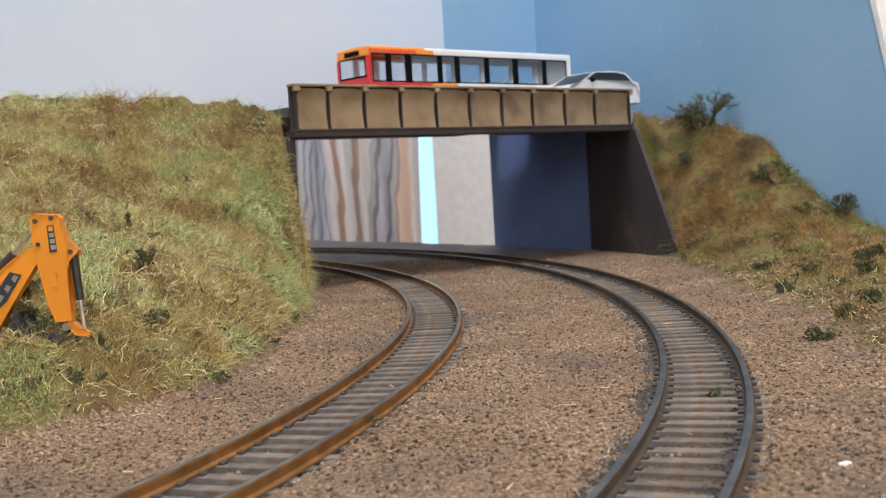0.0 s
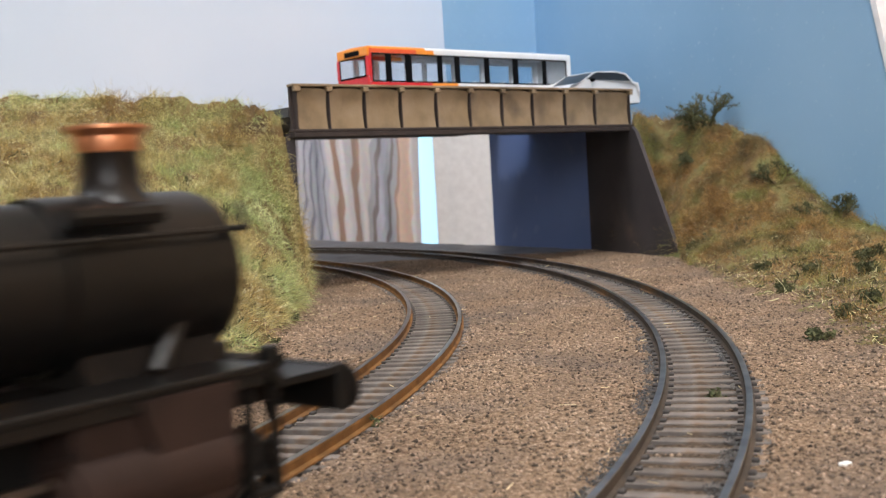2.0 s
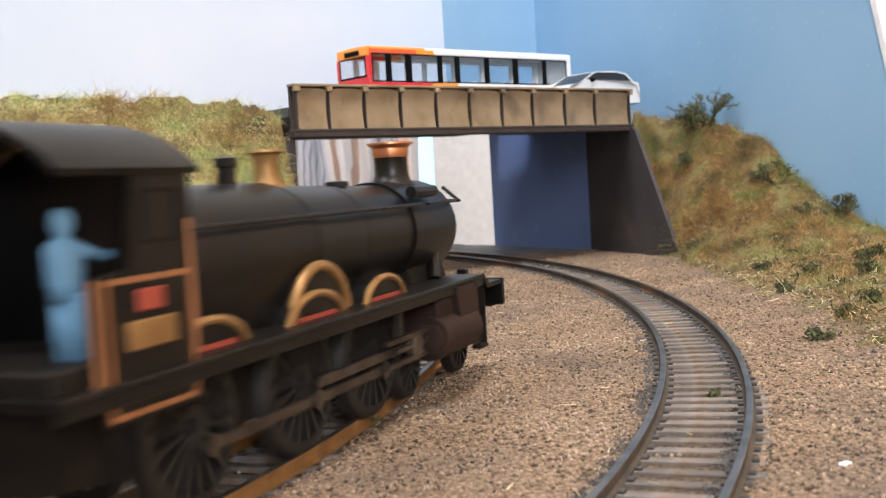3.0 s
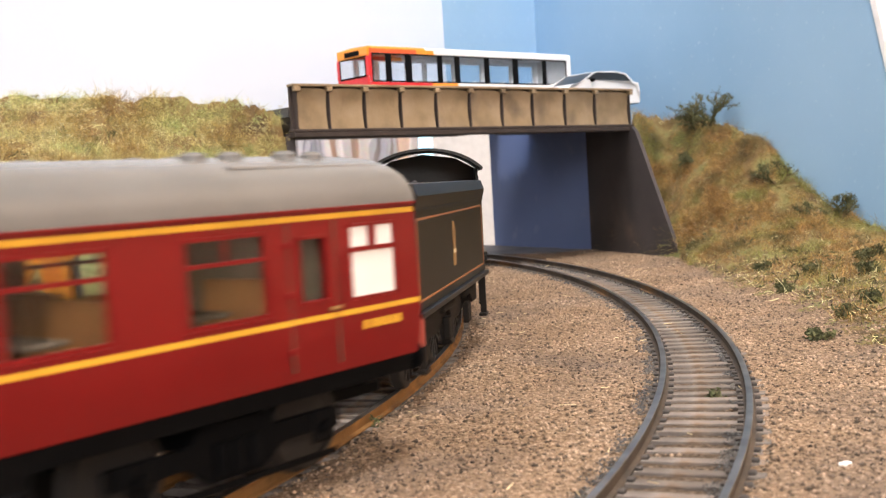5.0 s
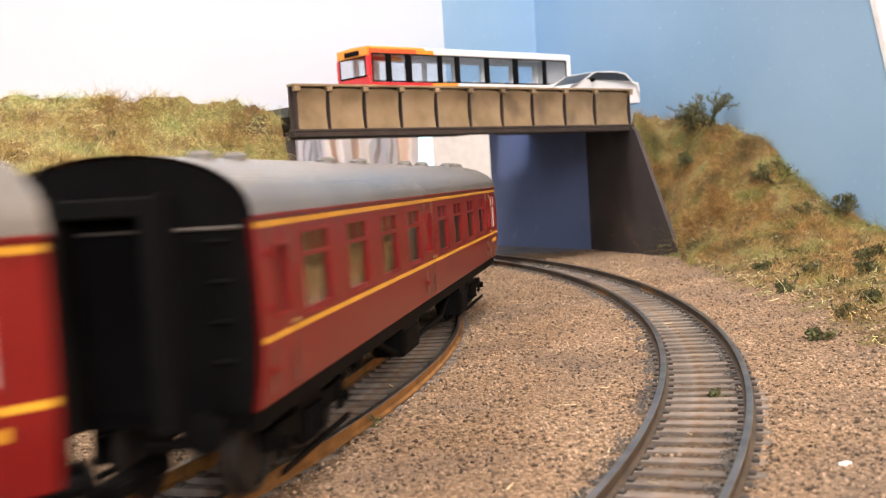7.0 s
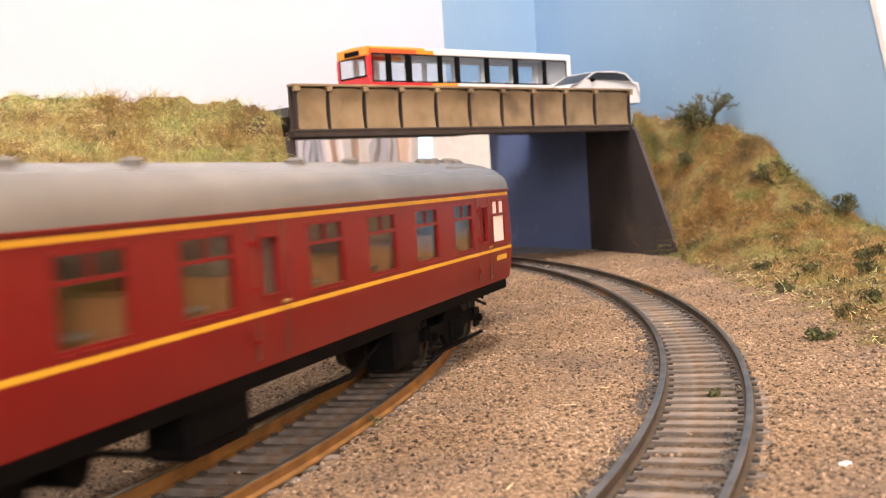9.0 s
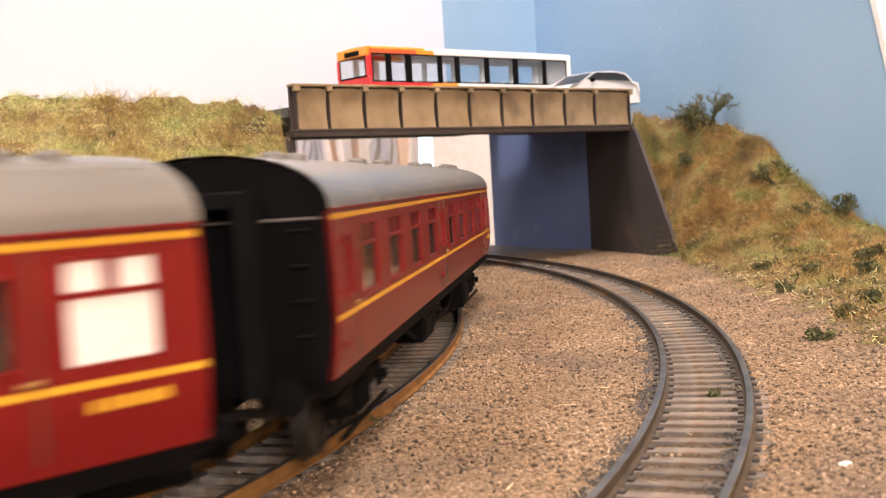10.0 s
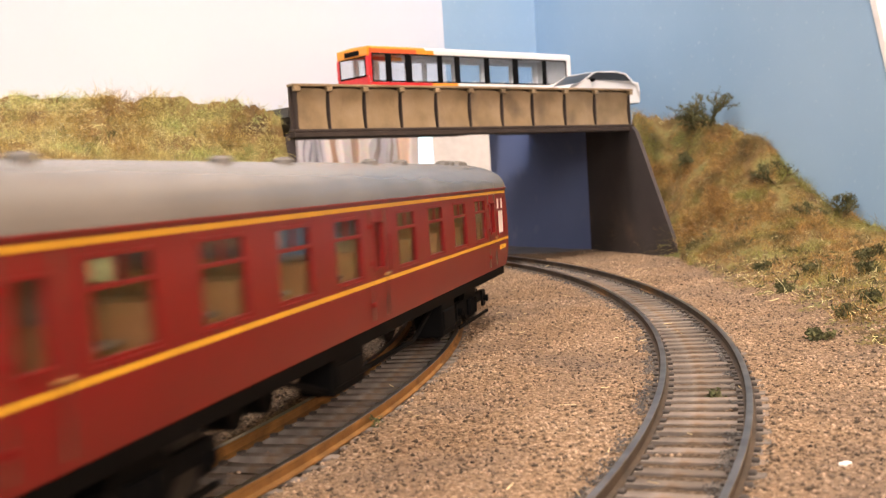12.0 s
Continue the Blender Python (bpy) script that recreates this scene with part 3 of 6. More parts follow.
# ---- bridge ----
def build_bridge():
    ang = math.degrees(math.atan2(GD[1], GD[0]))
    L = math.hypot(G_R[0] - G_L[0], G_R[1] - G_L[1])
    root = tagged(new("girder_bridge"), "brown weathered plate girder road bridge over the tracks", "bridge")
    root.matrix_basis = mm(G_L[0], G_L[1], 0, 0, 0, ang)
    Z0, Z1 = 66.5, 87.5
    ribs = [1.6, 17.9, 37.1, 57.2, 78.1, 98.8, 119.8, 140.7, 164.0, 186.8, L - 1.6]
    n = len(ribs) - 1
    for i in range(n):
        x0, pitch = ribs[i], ribs[i + 1] - ribs[i]
        bm = bmesh.new()
        # sunken plate with a soft arched head
        pts = []
        for k in range(13):
            u = k / 12
            pts.append((x0 + 0.9 + (pitch - 1.8) * u, Z1 - 1.6 - 1.2 * (2 * u - 1) ** 4))
        # pressed plate: hollow in the middle, coming forward at head and foot
        rows = []
        for h in range(9):
            q = h / 8
            y = 0.6 + 1.0 * math.sin(math.pi * q) ** 0.8
            rows.append([bm.verts.new((x, y + 0.5 * (1 - abs(2 * k / 12 - 1) ** 3), Z0 + 1.8 + (z - Z0 - 1.8) * q)) for k, (x, z) in enumerate(pts)])
        for lo, hi in zip(rows, rows[1:]):
            for k in range(12):
                bm.faces.new((lo[k], lo[k + 1], hi[k + 1], hi[k]))
        back = bmesh.ops.extrude_face_region(bm, geom=bm.faces[:])
        for v in back["geom"]:
            if isinstance(v, bmesh.types.BMVert):
                v.co.y = 3.05
        part("web_panel", bm, M["girder"], root, smooth=False)
    for i, x in enumerate(ribs):
        bm = bmesh.new()
        box(bm, x - 0.35, x + 0.35, 0.1, 3, Z0 + 1.5, Z1 - 1.6, 0.15)
        part("stiffener", bm, M["girder_dark"], root)
        bm = bmesh.new()
        box(bm, x - 1.5, x + 1.5, -1.3, 1.5, Z1 - 3.2, Z1 - 1.15, 0.3)
        part("cap", bm, M["girder"], root)
        if i < n:
            for bx in (0.25, 0.6):
                bm = bmesh.new()
                lathe(bm, [(0.5, -0.3), (0.42, 0.35), (0.0, 0.4)], (x + bx * pitch, 1.5, Z0 + 2.4), "y", 6)
                part("rivet", bm, M["girder"], root)
    bm = bmesh.new()
    box(bm, -0.5, L + 0.5, -0.9, 4.5, Z1 - 1.1, Z1, 0.2)
    part("top_flange", bm, M["girder"], root)
    bm = bmesh.new()
    box(bm, 0, L, 3.1, 4.2, Z0 + 0.5, Z1 - 1.0)
    part("backing_plate", bm, M["girder_dark"], root)
    bm = bmesh.new()
    box(bm, -0.5, L + 0.5, -0.5, 5, Z0 + 0.6, Z0 + 1.9, 0.25)
    part("lower_flange", bm, M["girder_dark"], root)
    bm = bmesh.new()
    box(bm, -0.5, L + 0.5, -0.4, 8, Z0 - 1.6, Z0 + 0.55, 0.25)
    part("bottom_beam", bm, M["girder_dark"], root)
    bm = bmesh.new()
    box(bm, 0, L + 1, 5.2, 112, 74, 78)
    part("road_deck", bm, M["road"], root, "dark grey road surface")
    # Hidden slabs added to stop light leaking round the deck
    bm = bmesh.new()
    box(bm, -95, -0.1, 42, 128, 52, 62)
    box(bm, L + 1.1, L + 34, 32, 112, 70, 77)
    box(bm, 0, L, 112.1, 150, 72, 77)
    part("road_bed", bm, M["road"], root)
    return root


BRIDGE = build_bridge()


def build_abutments():
    bm = bmesh.new()
    d = (-0.3016, 0.9534)
    Lw = 106
    prism(bm, [(-2, -8), (Lw, -8), (Lw, 70), (47, 67), (42.5, 64)], "y", -2, 0)
    ob = part("abutment_east", bm, M["card"])
    ob.matrix_basis = mm(120, 545, 0, 0, 0, math.degrees(math.atan2(d[1], d[0])))
    tagged(ob, "grey card bridge abutment darkened for shade, with a sloping wing wall", "abutment", kind="structure")
    bm = bmesh.new()
    box(bm, 0, 130, 0, 4, -8, 66)
    ob = part("abutment_west", bm, M["card"])
    ob.matrix_basis = mm(-60, 461, 0, 0, 0, math.degrees(math.atan2(78, -36)))
    tagged(ob, "grey card bridge abutment beside the grass bank", "abutment", kind="structure")


build_abutments()


# ---- the coaches ----
WINDOWS = [(x, x + 14.5) for x in (81.5, 56.0, 30.5, 5.0, -33.5, -59.0, -84.5, -110.0)]
DOOR_WINDOWS = [(102.2, 107.4), (-11.2, -6.0), (-122.6, -117.4)]
WC_WINDOW = (112.8, 123.6)
HALF = 129.0


def side_y(z):
    return float(np.interp(z, [15.5, 19, 23, 31, 39.6], [17.1, 17.8, 18.2, 18.2, 17.8]))


def coach_side(sign):
    """One side of the body, with its window openings."""
    holes = [(a, b, 25.4, 37.3) for a, b in WINDOWS] + [(a, b, 26.8, 35.6) for a, b in DOOR_WINDOWS] + [(*WC_WINDOW, 25.8, 37.2)]
    xs = sorted({-HALF, HALF} | {v for h in holes for v in h[:2]})
    zs = [15.5, 19, 23, 25.4, 25.8, 26.8, 31, 35.6, 37.2, 37.3, 39.6]
    bm = bmesh.new()
    grid = {}

    def vert(i, k, inner):
        key = (i, k, inner)
        if key not in grid:
            grid[key] = bm.verts.new((xs[i], sign * (side_y(zs[k]) - (0.9 if inner else 0)), zs[k]))
        return grid[key]

    def solid(i, k):
        if not (0 <= i < len(xs) - 1 and 0 <= k < len(zs) - 1):
            return False
        cx, cz = (xs[i] + xs[i + 1]) / 2, (zs[k] + zs[k + 1]) / 2
        return not any(a < cx < b and c < cz < d for a, b, c, d in holes)

    for i in range(len(xs) - 1):
        for k in range(len(zs) - 1):
            if solid(i, k):
                for inner in (0, 1):
                    bm.faces.new([vert(i, k, inner), vert(i + 1, k, inner), vert(i + 1, k + 1, inner), vert(i, k + 1, inner)])
                for di, dk, p, q in ((-1, 0, (i, k), (i, k + 1)), (1, 0, (i + 1, k), (i + 1, k + 1)), (0, -1, (i, k), (i + 1, k)), (0, 1, (i, k + 1), (i + 1, k + 1))):
                    if not solid(i + di, k + dk):
                        bm.faces.new([vert(*p, 0), vert(*q, 0), vert(*q, 1), vert(*p, 1)])
    return bm


def ring(bm, x0, x1, z0, z1, w, y0, y1):
    for a, b, c, d in ((x0, x1, z0, z0 + w), (x0, x1, z1 - w, z1), (x0, x0 + w, z0 + w, z1 - w), (x1 - w, x1, z0 + w, z1 - w)):
        box(bm, a, b, min(y0, y1), max(y0, y1), c, d)


def wheelset(root, x, r, spokes=0, half=8.2, mat=None):
    """An axle with its two wheels, free to turn about its own middle."""
    bm = bmesh.new()
    tube(bm, (0, -half, 0), (0, half, 0), 0.9, seg=8)
    ob = part("wheelset", bm, mat or M["wheel"], root)
    for s in (-1, 1):
        bm = bmesh.new()
        if spokes:
            spoked(bm, r, s * (half - 1.0), s * (half + 1.2), spokes)
        else:
            o = [(rr, s * y) for y, rr in ((half - 1.1, 0.02), (half - 1.1, r * 0.55), (half - 1.0, r * 0.58), (half - 1.0, r * 0.8), (half - 1.3, r * 0.82), (half - 1.3, r + 0.8), (half - 0.7, r + 0.7),
                                           (half - 0.5, r), (half + 1.2, r - 0.1), (half + 1.2, r * 0.86), (half + 0.6, r * 0.84), (half + 0.4, r * 0.5), (half + 0.4, 0.6), (half + 0.6, 0.02))]
            lathe(bm, o, axis="y", seg=22)
        part("wheel", bm, mat or M["wheel"], ob)
    ob.matrix_basis = mm(x, 0, r)
    ob["radius"] = r
    return ob


def bogie(root, x, wheelbase, r):
    bm = bmesh.new()
    for s in (-1, 1):
        y0, y1 = (11.2, 12.6) if s > 0 else (-12.6, -11.2)
        prism(bm, [(x - wheelbase / 2 - 4, 6.4), (x - wheelbase / 2 - 4, 9.2), (x - 8, 9.2), (x - 6, 11.5), (x + 6, 11.5), (x + 8, 9.2), (x + wheelbase / 2 + 4, 9.2), (x + wheelbase / 2 + 4, 6.4),
                   (x + 9, 6.4), (x + 5, 3.6), (x - 5, 3.6), (x - 9, 6.4)], "y", y0, y1)
        for d in (-wheelbase / 2, wheelbase / 2):
            box(bm, x + d - 2.2, x + d + 2.2, s * 12.2 - 1, s * 12.2 + 1.4 * s + 1, 4.6, 9.6, 0.3)
            lathe(bm, [(1.0, 0), (1.0, s * 2.2), (0.1, s * 2.4)], (x + d, s * 12.2, 7), "y", 8)
        for d in (-3, 0, 3):
            tube(bm, (x + d, s * 13, 4.6), (x + d, s * 13, 9), 1.0, seg=8)
        box(bm, x - wheelbase / 2 - 2, x + wheelbase / 2 + 2, s * 13.6 - 0.3, s * 13.6 + 0.3, 2.6, 3.4)
    box(bm, x - 5, x + 5, -12, 12, 7, 12.4)
    return part("bogie_frame", bm, M["black"], root, "black bogie frame with axle boxes")


def build_coach():
    root = tagged(new("railway_coach"), "maroon model railway coach with yellow lining and weathered grey roof", "coach", "coaches of the train")
    for sign in (-1, 1):
        side = part("body_side", coach_side(sign), M["maroon"], root, "maroon side with window openings")
        bm = bmesh.new()
        for z0, z1 in ((38.25, 39.05), (23.75, 24.55)):
            y = sign * (side_y((z0 + z1) / 2) + 0.02)
            box(bm, -HALF + 0.2, HALF - 0.2, min(y, y - sign * 0.3) + (0.06 * sign if sign > 0 else 0), max(y, y - sign * 0.3) + (0.06 * sign if sign < 0 else 0.06), z0, z1)
        part("yellow_lining", bm, M["lining"], side, "yellow lining stripe")
        for a, b in WINDOWS:
            bm = bmesh.new()
            box(bm, a, b, min(sign * 17.4, sign * 17.6), max(sign * 17.4, sign * 17.6), 25.4, 37.3)
            w = part("window", bm, M["glass"], root, "clear coach window")
            w.visible_shadow = False
            bm = bmesh.new()
            ring(bm, a + 0.02, b - 0.02, 25.42, 37.28, 0.55, sign * 17.62, sign * 18.05)
            box(bm, a + 0.5, b - 0.5, min(sign * 17.62, sign * 18.0), max(sign * 17.62, sign * 18.0), 33.3, 33.9)
            box(bm, (a + b) / 2 - 0.25, (a + b) / 2 + 0.25, min(sign * 17.62, sign * 17.9), max(sign * 17.62, sign * 17.9), 33.9, 36.8)
            part("window_frame", bm, M["maroon"], w)
            bm = bmesh.new()
            box(bm, a - 0.2, b + 0.2, min(sign * 18.0, sign * 18.3), max(sign * 18.0, sign * 18.3), 25.1, 25.35)
            part("window_sill", bm, M["maroon"], w)
        for a, b in DOOR_WINDOWS:
            bm = bmesh.new()
            box(bm, a, b, min(sign * 17.4, sign * 17.6), max(sign * 17.4, sign * 17.6), 26.8, 35.6)
            w = part("door_window", bm, M["glass"], root)
            w.visible_shadow = False
            bm = bmesh.new()
            ring(bm, a - 0.5, b + 0.5, 26.3, 36.1, 0.45, sign * 18.1, sign * 18.42)
            part("window_frame", bm, M["maroon"], w)
            # the door: outline, hinges, handle
            bm = bmesh.new()
            for x in (a - 2.2, b + 2.2):
                box(bm, x - 0.12, x + 0.12, min(sign * 17.9, sign * 18.24), max(sign * 17.9, sign * 18.24), 17, 38)
            part("door_gap", bm, M["interior"], side)
            for z in (20, 28, 35):
                bm = bmesh.new()
                box(bm, a - 2.9, a - 1.9, min(sign * 18, sign * 18.6), max(sign * 18, sign * 18.6), z - 0.5, z + 0.5, 0.12)
                part("hinge", bm, M["maroon"], side)
            bm = bmesh.new()
            tube(bm, (b + 0.2, sign * 18.6, 25.2), (b + 2.4, sign * 18.6, 25.2), 0.32, seg=8)
            tube(bm, (b + 2.0, sign * 18.0, 25.2), (b + 2.0, sign * 18.6, 25.2), 0.3, seg=8)
            part("door_handle", bm, M["brass"], side, "small brass door handle")
            bm = bmesh.new()
            tube(bm, (b + 3.2, sign * 18.7, 25.8), (b + 3.2, sign * 18.7, 33.0), 0.2, seg=6)
            part("grab_rail", bm, M["maroon"], side)
        a, b = WC_WINDOW
        bm = bmesh.new()
        box(bm, a, b, min(sign * 17.5, sign * 17.8), max(sign * 17.5, sign * 17.8), 25.8, 37.2)
        w = part("lavatory_window", bm, M["frosted"], root, "frosted white lavatory window")
        bm = bmesh.new()
        ring(bm, a + 0.02, b - 0.02, 25.82, 37.18, 0.4, sign * 17.82, sign * 18.1)
        box(bm, a, b, min(sign * 17.82, sign * 18.1), max(sign * 17.82, sign * 18.1), 33.0, 33.7)
        box(bm, (a + b) / 2 - 0.8, (a + b) / 2 + 0.8, min(sign * 17.82, sign * 18.1), max(sign * 17.82, sign * 18.1), 33.7, 36.9)
        part("window_frame", bm, M["maroon"], w)
        # unreadable running number, as bars
        bm = bmesh.new()
        for k in range(6):
            x = 115.0 + k * 1.5 + (0.3 if k > 0 else 0)
            box(bm, x, x + 1.1, min(sign * 18.05, sign * 18.22), max(sign * 18.05, sign * 18.22), 21.2, 22.5)
        part("number_bars", bm, M["lining"], side, "small yellow number bars")
    # roof
    bm = bmesh.new()
    arc = [(17.95 * math.cos(a), 39.6 + 8.7 * math.sin(a) ** 0.85) for a in np.linspace(0, math.pi, 25)]
    n = len(arc)
    rows = [[bm.verts.new((x, y, 39.6 + (z - 39.6) * k)) for y, z in arc] for x, k in ((-HALF - 0.3, 1), (-HALF + 1, 1), (HALF - 14, 1), (HALF - 5, 0.985), (HALF + 0.3, 0.955))]
    for a, b in zip(rows, rows[1:]):
        for i in range(n - 1):
            bm.faces.new((a[i], a[i + 1], b[i + 1], b[i]))
    roof = part("roof", bm, M["roof_grey"], root, "weathered grey curved roof", smooth=True)
    for sign in (-1, 1):
        bm = bmesh.new()
        box(bm, -HALF, HALF, min(sign * 17.7, sign * 18.35), max(sign * 17.7, sign * 18.35), 39.55, 39.95)
        part("gutter", bm, M["maroon"], roof)
        bm = bmesh.new()
        tube(bm, (HALF - 34, sign * 12.6, 46.1), (HALF - 3, sign * 12.4, 45.8), 0.4, seg=6)
        part("roof_pipe", bm, M["roof_grey"], roof)
    bm = bmesh.new()
    lathe(bm, [(1.9, -0.5), (1.9, 0.7), (1.2, 1.2), (0.0, 1.3)], seg=10)
    vent = part("roof_vent", bm, M["roof_grey"], roof)
    k = 0
    for x in (112, 101, 94, 76, 50, 25, 0, -26, -52, -77, -103, -116):
        for y in (-6.5, 6.5):
            if (k % 3) or x > 90:
                share(vent, "roof_vent", mm(x, y, 47.6), roof)
            k += 1
    vent.matrix_basis = mm(118, -6.5, 47.4)
    # ends, gangways, interior
    for sx in (-1, 1):
        bm = bmesh.new()
        prism(bm, [(-17.1, 15.5), (17.1, 15.5), (18.0, 23), (18.0, 31)] + [(0.985 * y, 39.5 + (z - 39.6) * 0.95) for y, z in arc] + [(-18.0, 31), (-18.0, 23)], "x", sx * (HALF - 0.6) - 0.6, sx * (HALF - 0.6) + 0.6)
        end = part("end_wall", bm, M["black"], root, "matt black coach end")
        bm = bmesh.new()
        for y0, y1, z0, z1 in ((-7.5, -5.2, 14, 43), (5.2, 7.5, 14, 43), (-5.2, 5.2, 40.5, 43)):
            box(bm, min(sx * HALF, sx * (HALF + 5.5)), max(sx * HALF, sx * (HALF + 5.5)), y0, y1, z0, z1, 0.3)
        for f in range(3):
            x = sx * (HALF + 1.2 + 1.7 * f)
            for y in (-7.9, 7.1):
                box(bm, x - 0.5, x + 0.5, y, y + 0.8, 14, 43.4)
        part("gangway", bm, M["rubber"], end, "black concertina gangway")
        for y in (-13.5, 13.5):
            for z in (22, 27, 32, 37):
                bm = bmesh.new()
                tube(bm, (sx * (HALF + 0.9), y - 1.4, z), (sx * (HALF + 0.9), y + 1.4, z), 0.3, seg=6)
                part("end_step", bm, M["black"], end)
            bm = bmesh.new()
            tube(bm, (sx * (HALF - 2), y * 0.85, 14), (sx * (HALF + 4.5), y * 0.85, 14), 1.2, seg=10)
            lathe(bm, [(0.1, 0), (2.6, 0), (2.6, sx * 0.9), (0.1, sx * 1.1)], (sx * (HALF + 4.5), y * 0.85, 14), "x", 14)
            part("buffer", bm, M["black"], end)
        bm = bmesh.new()
        tube(bm, (sx * (HALF + 0.7), -16.5, 38.6), (sx * (HALF + 0.7), 16.5, 38.6), 0.25, seg=6)
        part("end_handrail", bm, M["chair"], end)
        bm = bmesh.new()
        box(bm, min(sx * (HALF - 8), sx * (HALF + 8)), max(sx * (HALF - 8), sx * (HALF + 8)), -1.6, 1.6, 6.5, 8.5, 0.3)
        part("coupling", bm, M["black"], end)
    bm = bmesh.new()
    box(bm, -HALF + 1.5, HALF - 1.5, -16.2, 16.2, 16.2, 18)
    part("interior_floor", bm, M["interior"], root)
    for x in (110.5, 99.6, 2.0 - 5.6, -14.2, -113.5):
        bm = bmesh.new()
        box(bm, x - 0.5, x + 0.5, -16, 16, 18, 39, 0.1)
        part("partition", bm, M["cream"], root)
    bm = bmesh.new()
    prism(bm, [(-2.6, 0), (2.6, 0), (2.6, 5), (1.2, 5), (1.0, 12.5), (-1.0, 12.5), (-1.2, 5), (-2.6, 5)], "y", -6.2, 6.2)
    seat = part("seat", bm, M["seat"], root, "orange brown seat")
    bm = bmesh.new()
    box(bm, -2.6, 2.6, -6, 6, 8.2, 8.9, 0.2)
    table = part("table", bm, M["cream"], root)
    first = True
    for a, b in WINDOWS:
        for y in (-9.6, 9.6):
            for x in (a - 4.0, b + 2.0):
                if first:
                    seat.matrix_basis = mm(x, y, 18)
                    table.matrix_basis = mm((a + b) / 2, y, 18)
                    first = False
                else:
                    share(seat, "seat", mm(x, y, 18), root)
            share(table, "table", mm((a + b) / 2, y, 18), root)
    # underframe
    bm = bmesh.new()
    for s in (-1, 1):
        box(bm, -HALF + 1, HALF - 1, s * 15.6 - 0.8, s * 15.6 + 0.8, 12.8, 15.6)
        for x0, x1 in ((-52, 52),):
            tube(bm, (x0, s * 13, 12.8), (x0 + 22, s * 13, 6.5), 0.6, seg=6)
            tube(bm, (x0 + 22, s * 13, 6.5), (x1 - 22, s * 13, 6.5), 0.6, seg=6)
            tube(bm, (x1 - 22, s * 13, 6.5), (x1, s * 13, 12.8), 0.6, seg=6)
    box(bm, -HALF + 1, HALF - 1, -14.8, 14.8, 13.2, 15.8)
    part("underframe", bm, M["black"], root, "black underframe")
    for x0, x1, y, z in ((46, 60, -12.5, 4.5), (46, 60, 12.5, 4.5), (-30, -12, -11.5, 5.5), (-4, 18, 11, 6)):
        bm = bmesh.new()
        box(bm, x0, x1, y - 3.5, y + 3.5, z, 13.4, 0.4)
        box(bm, x0 + 1, x1 - 1, y - 3.9, y + 3.9, z + 1.5, 11, 0.3)
        part("battery_box", bm, M["black"], root)
    bm = bmesh.new()
    for x in (-46, -58):
        tube(bm, (x, -9, 9.5), (x, 9, 9.5), 3.2, seg=14)
    part("vacuum_cylinder", bm, M["black"], root)
    for x in (-93, 93):
        bogie(root, x, 34, 7.0)
        for d in (-17, 17):
            wheelset(root, x + d, 7.0)
    return root


COACHES = [build_coach()]
COACHES += [copy_thing(COACHES[0], Matrix.Identity(4)) for _ in range(2)]


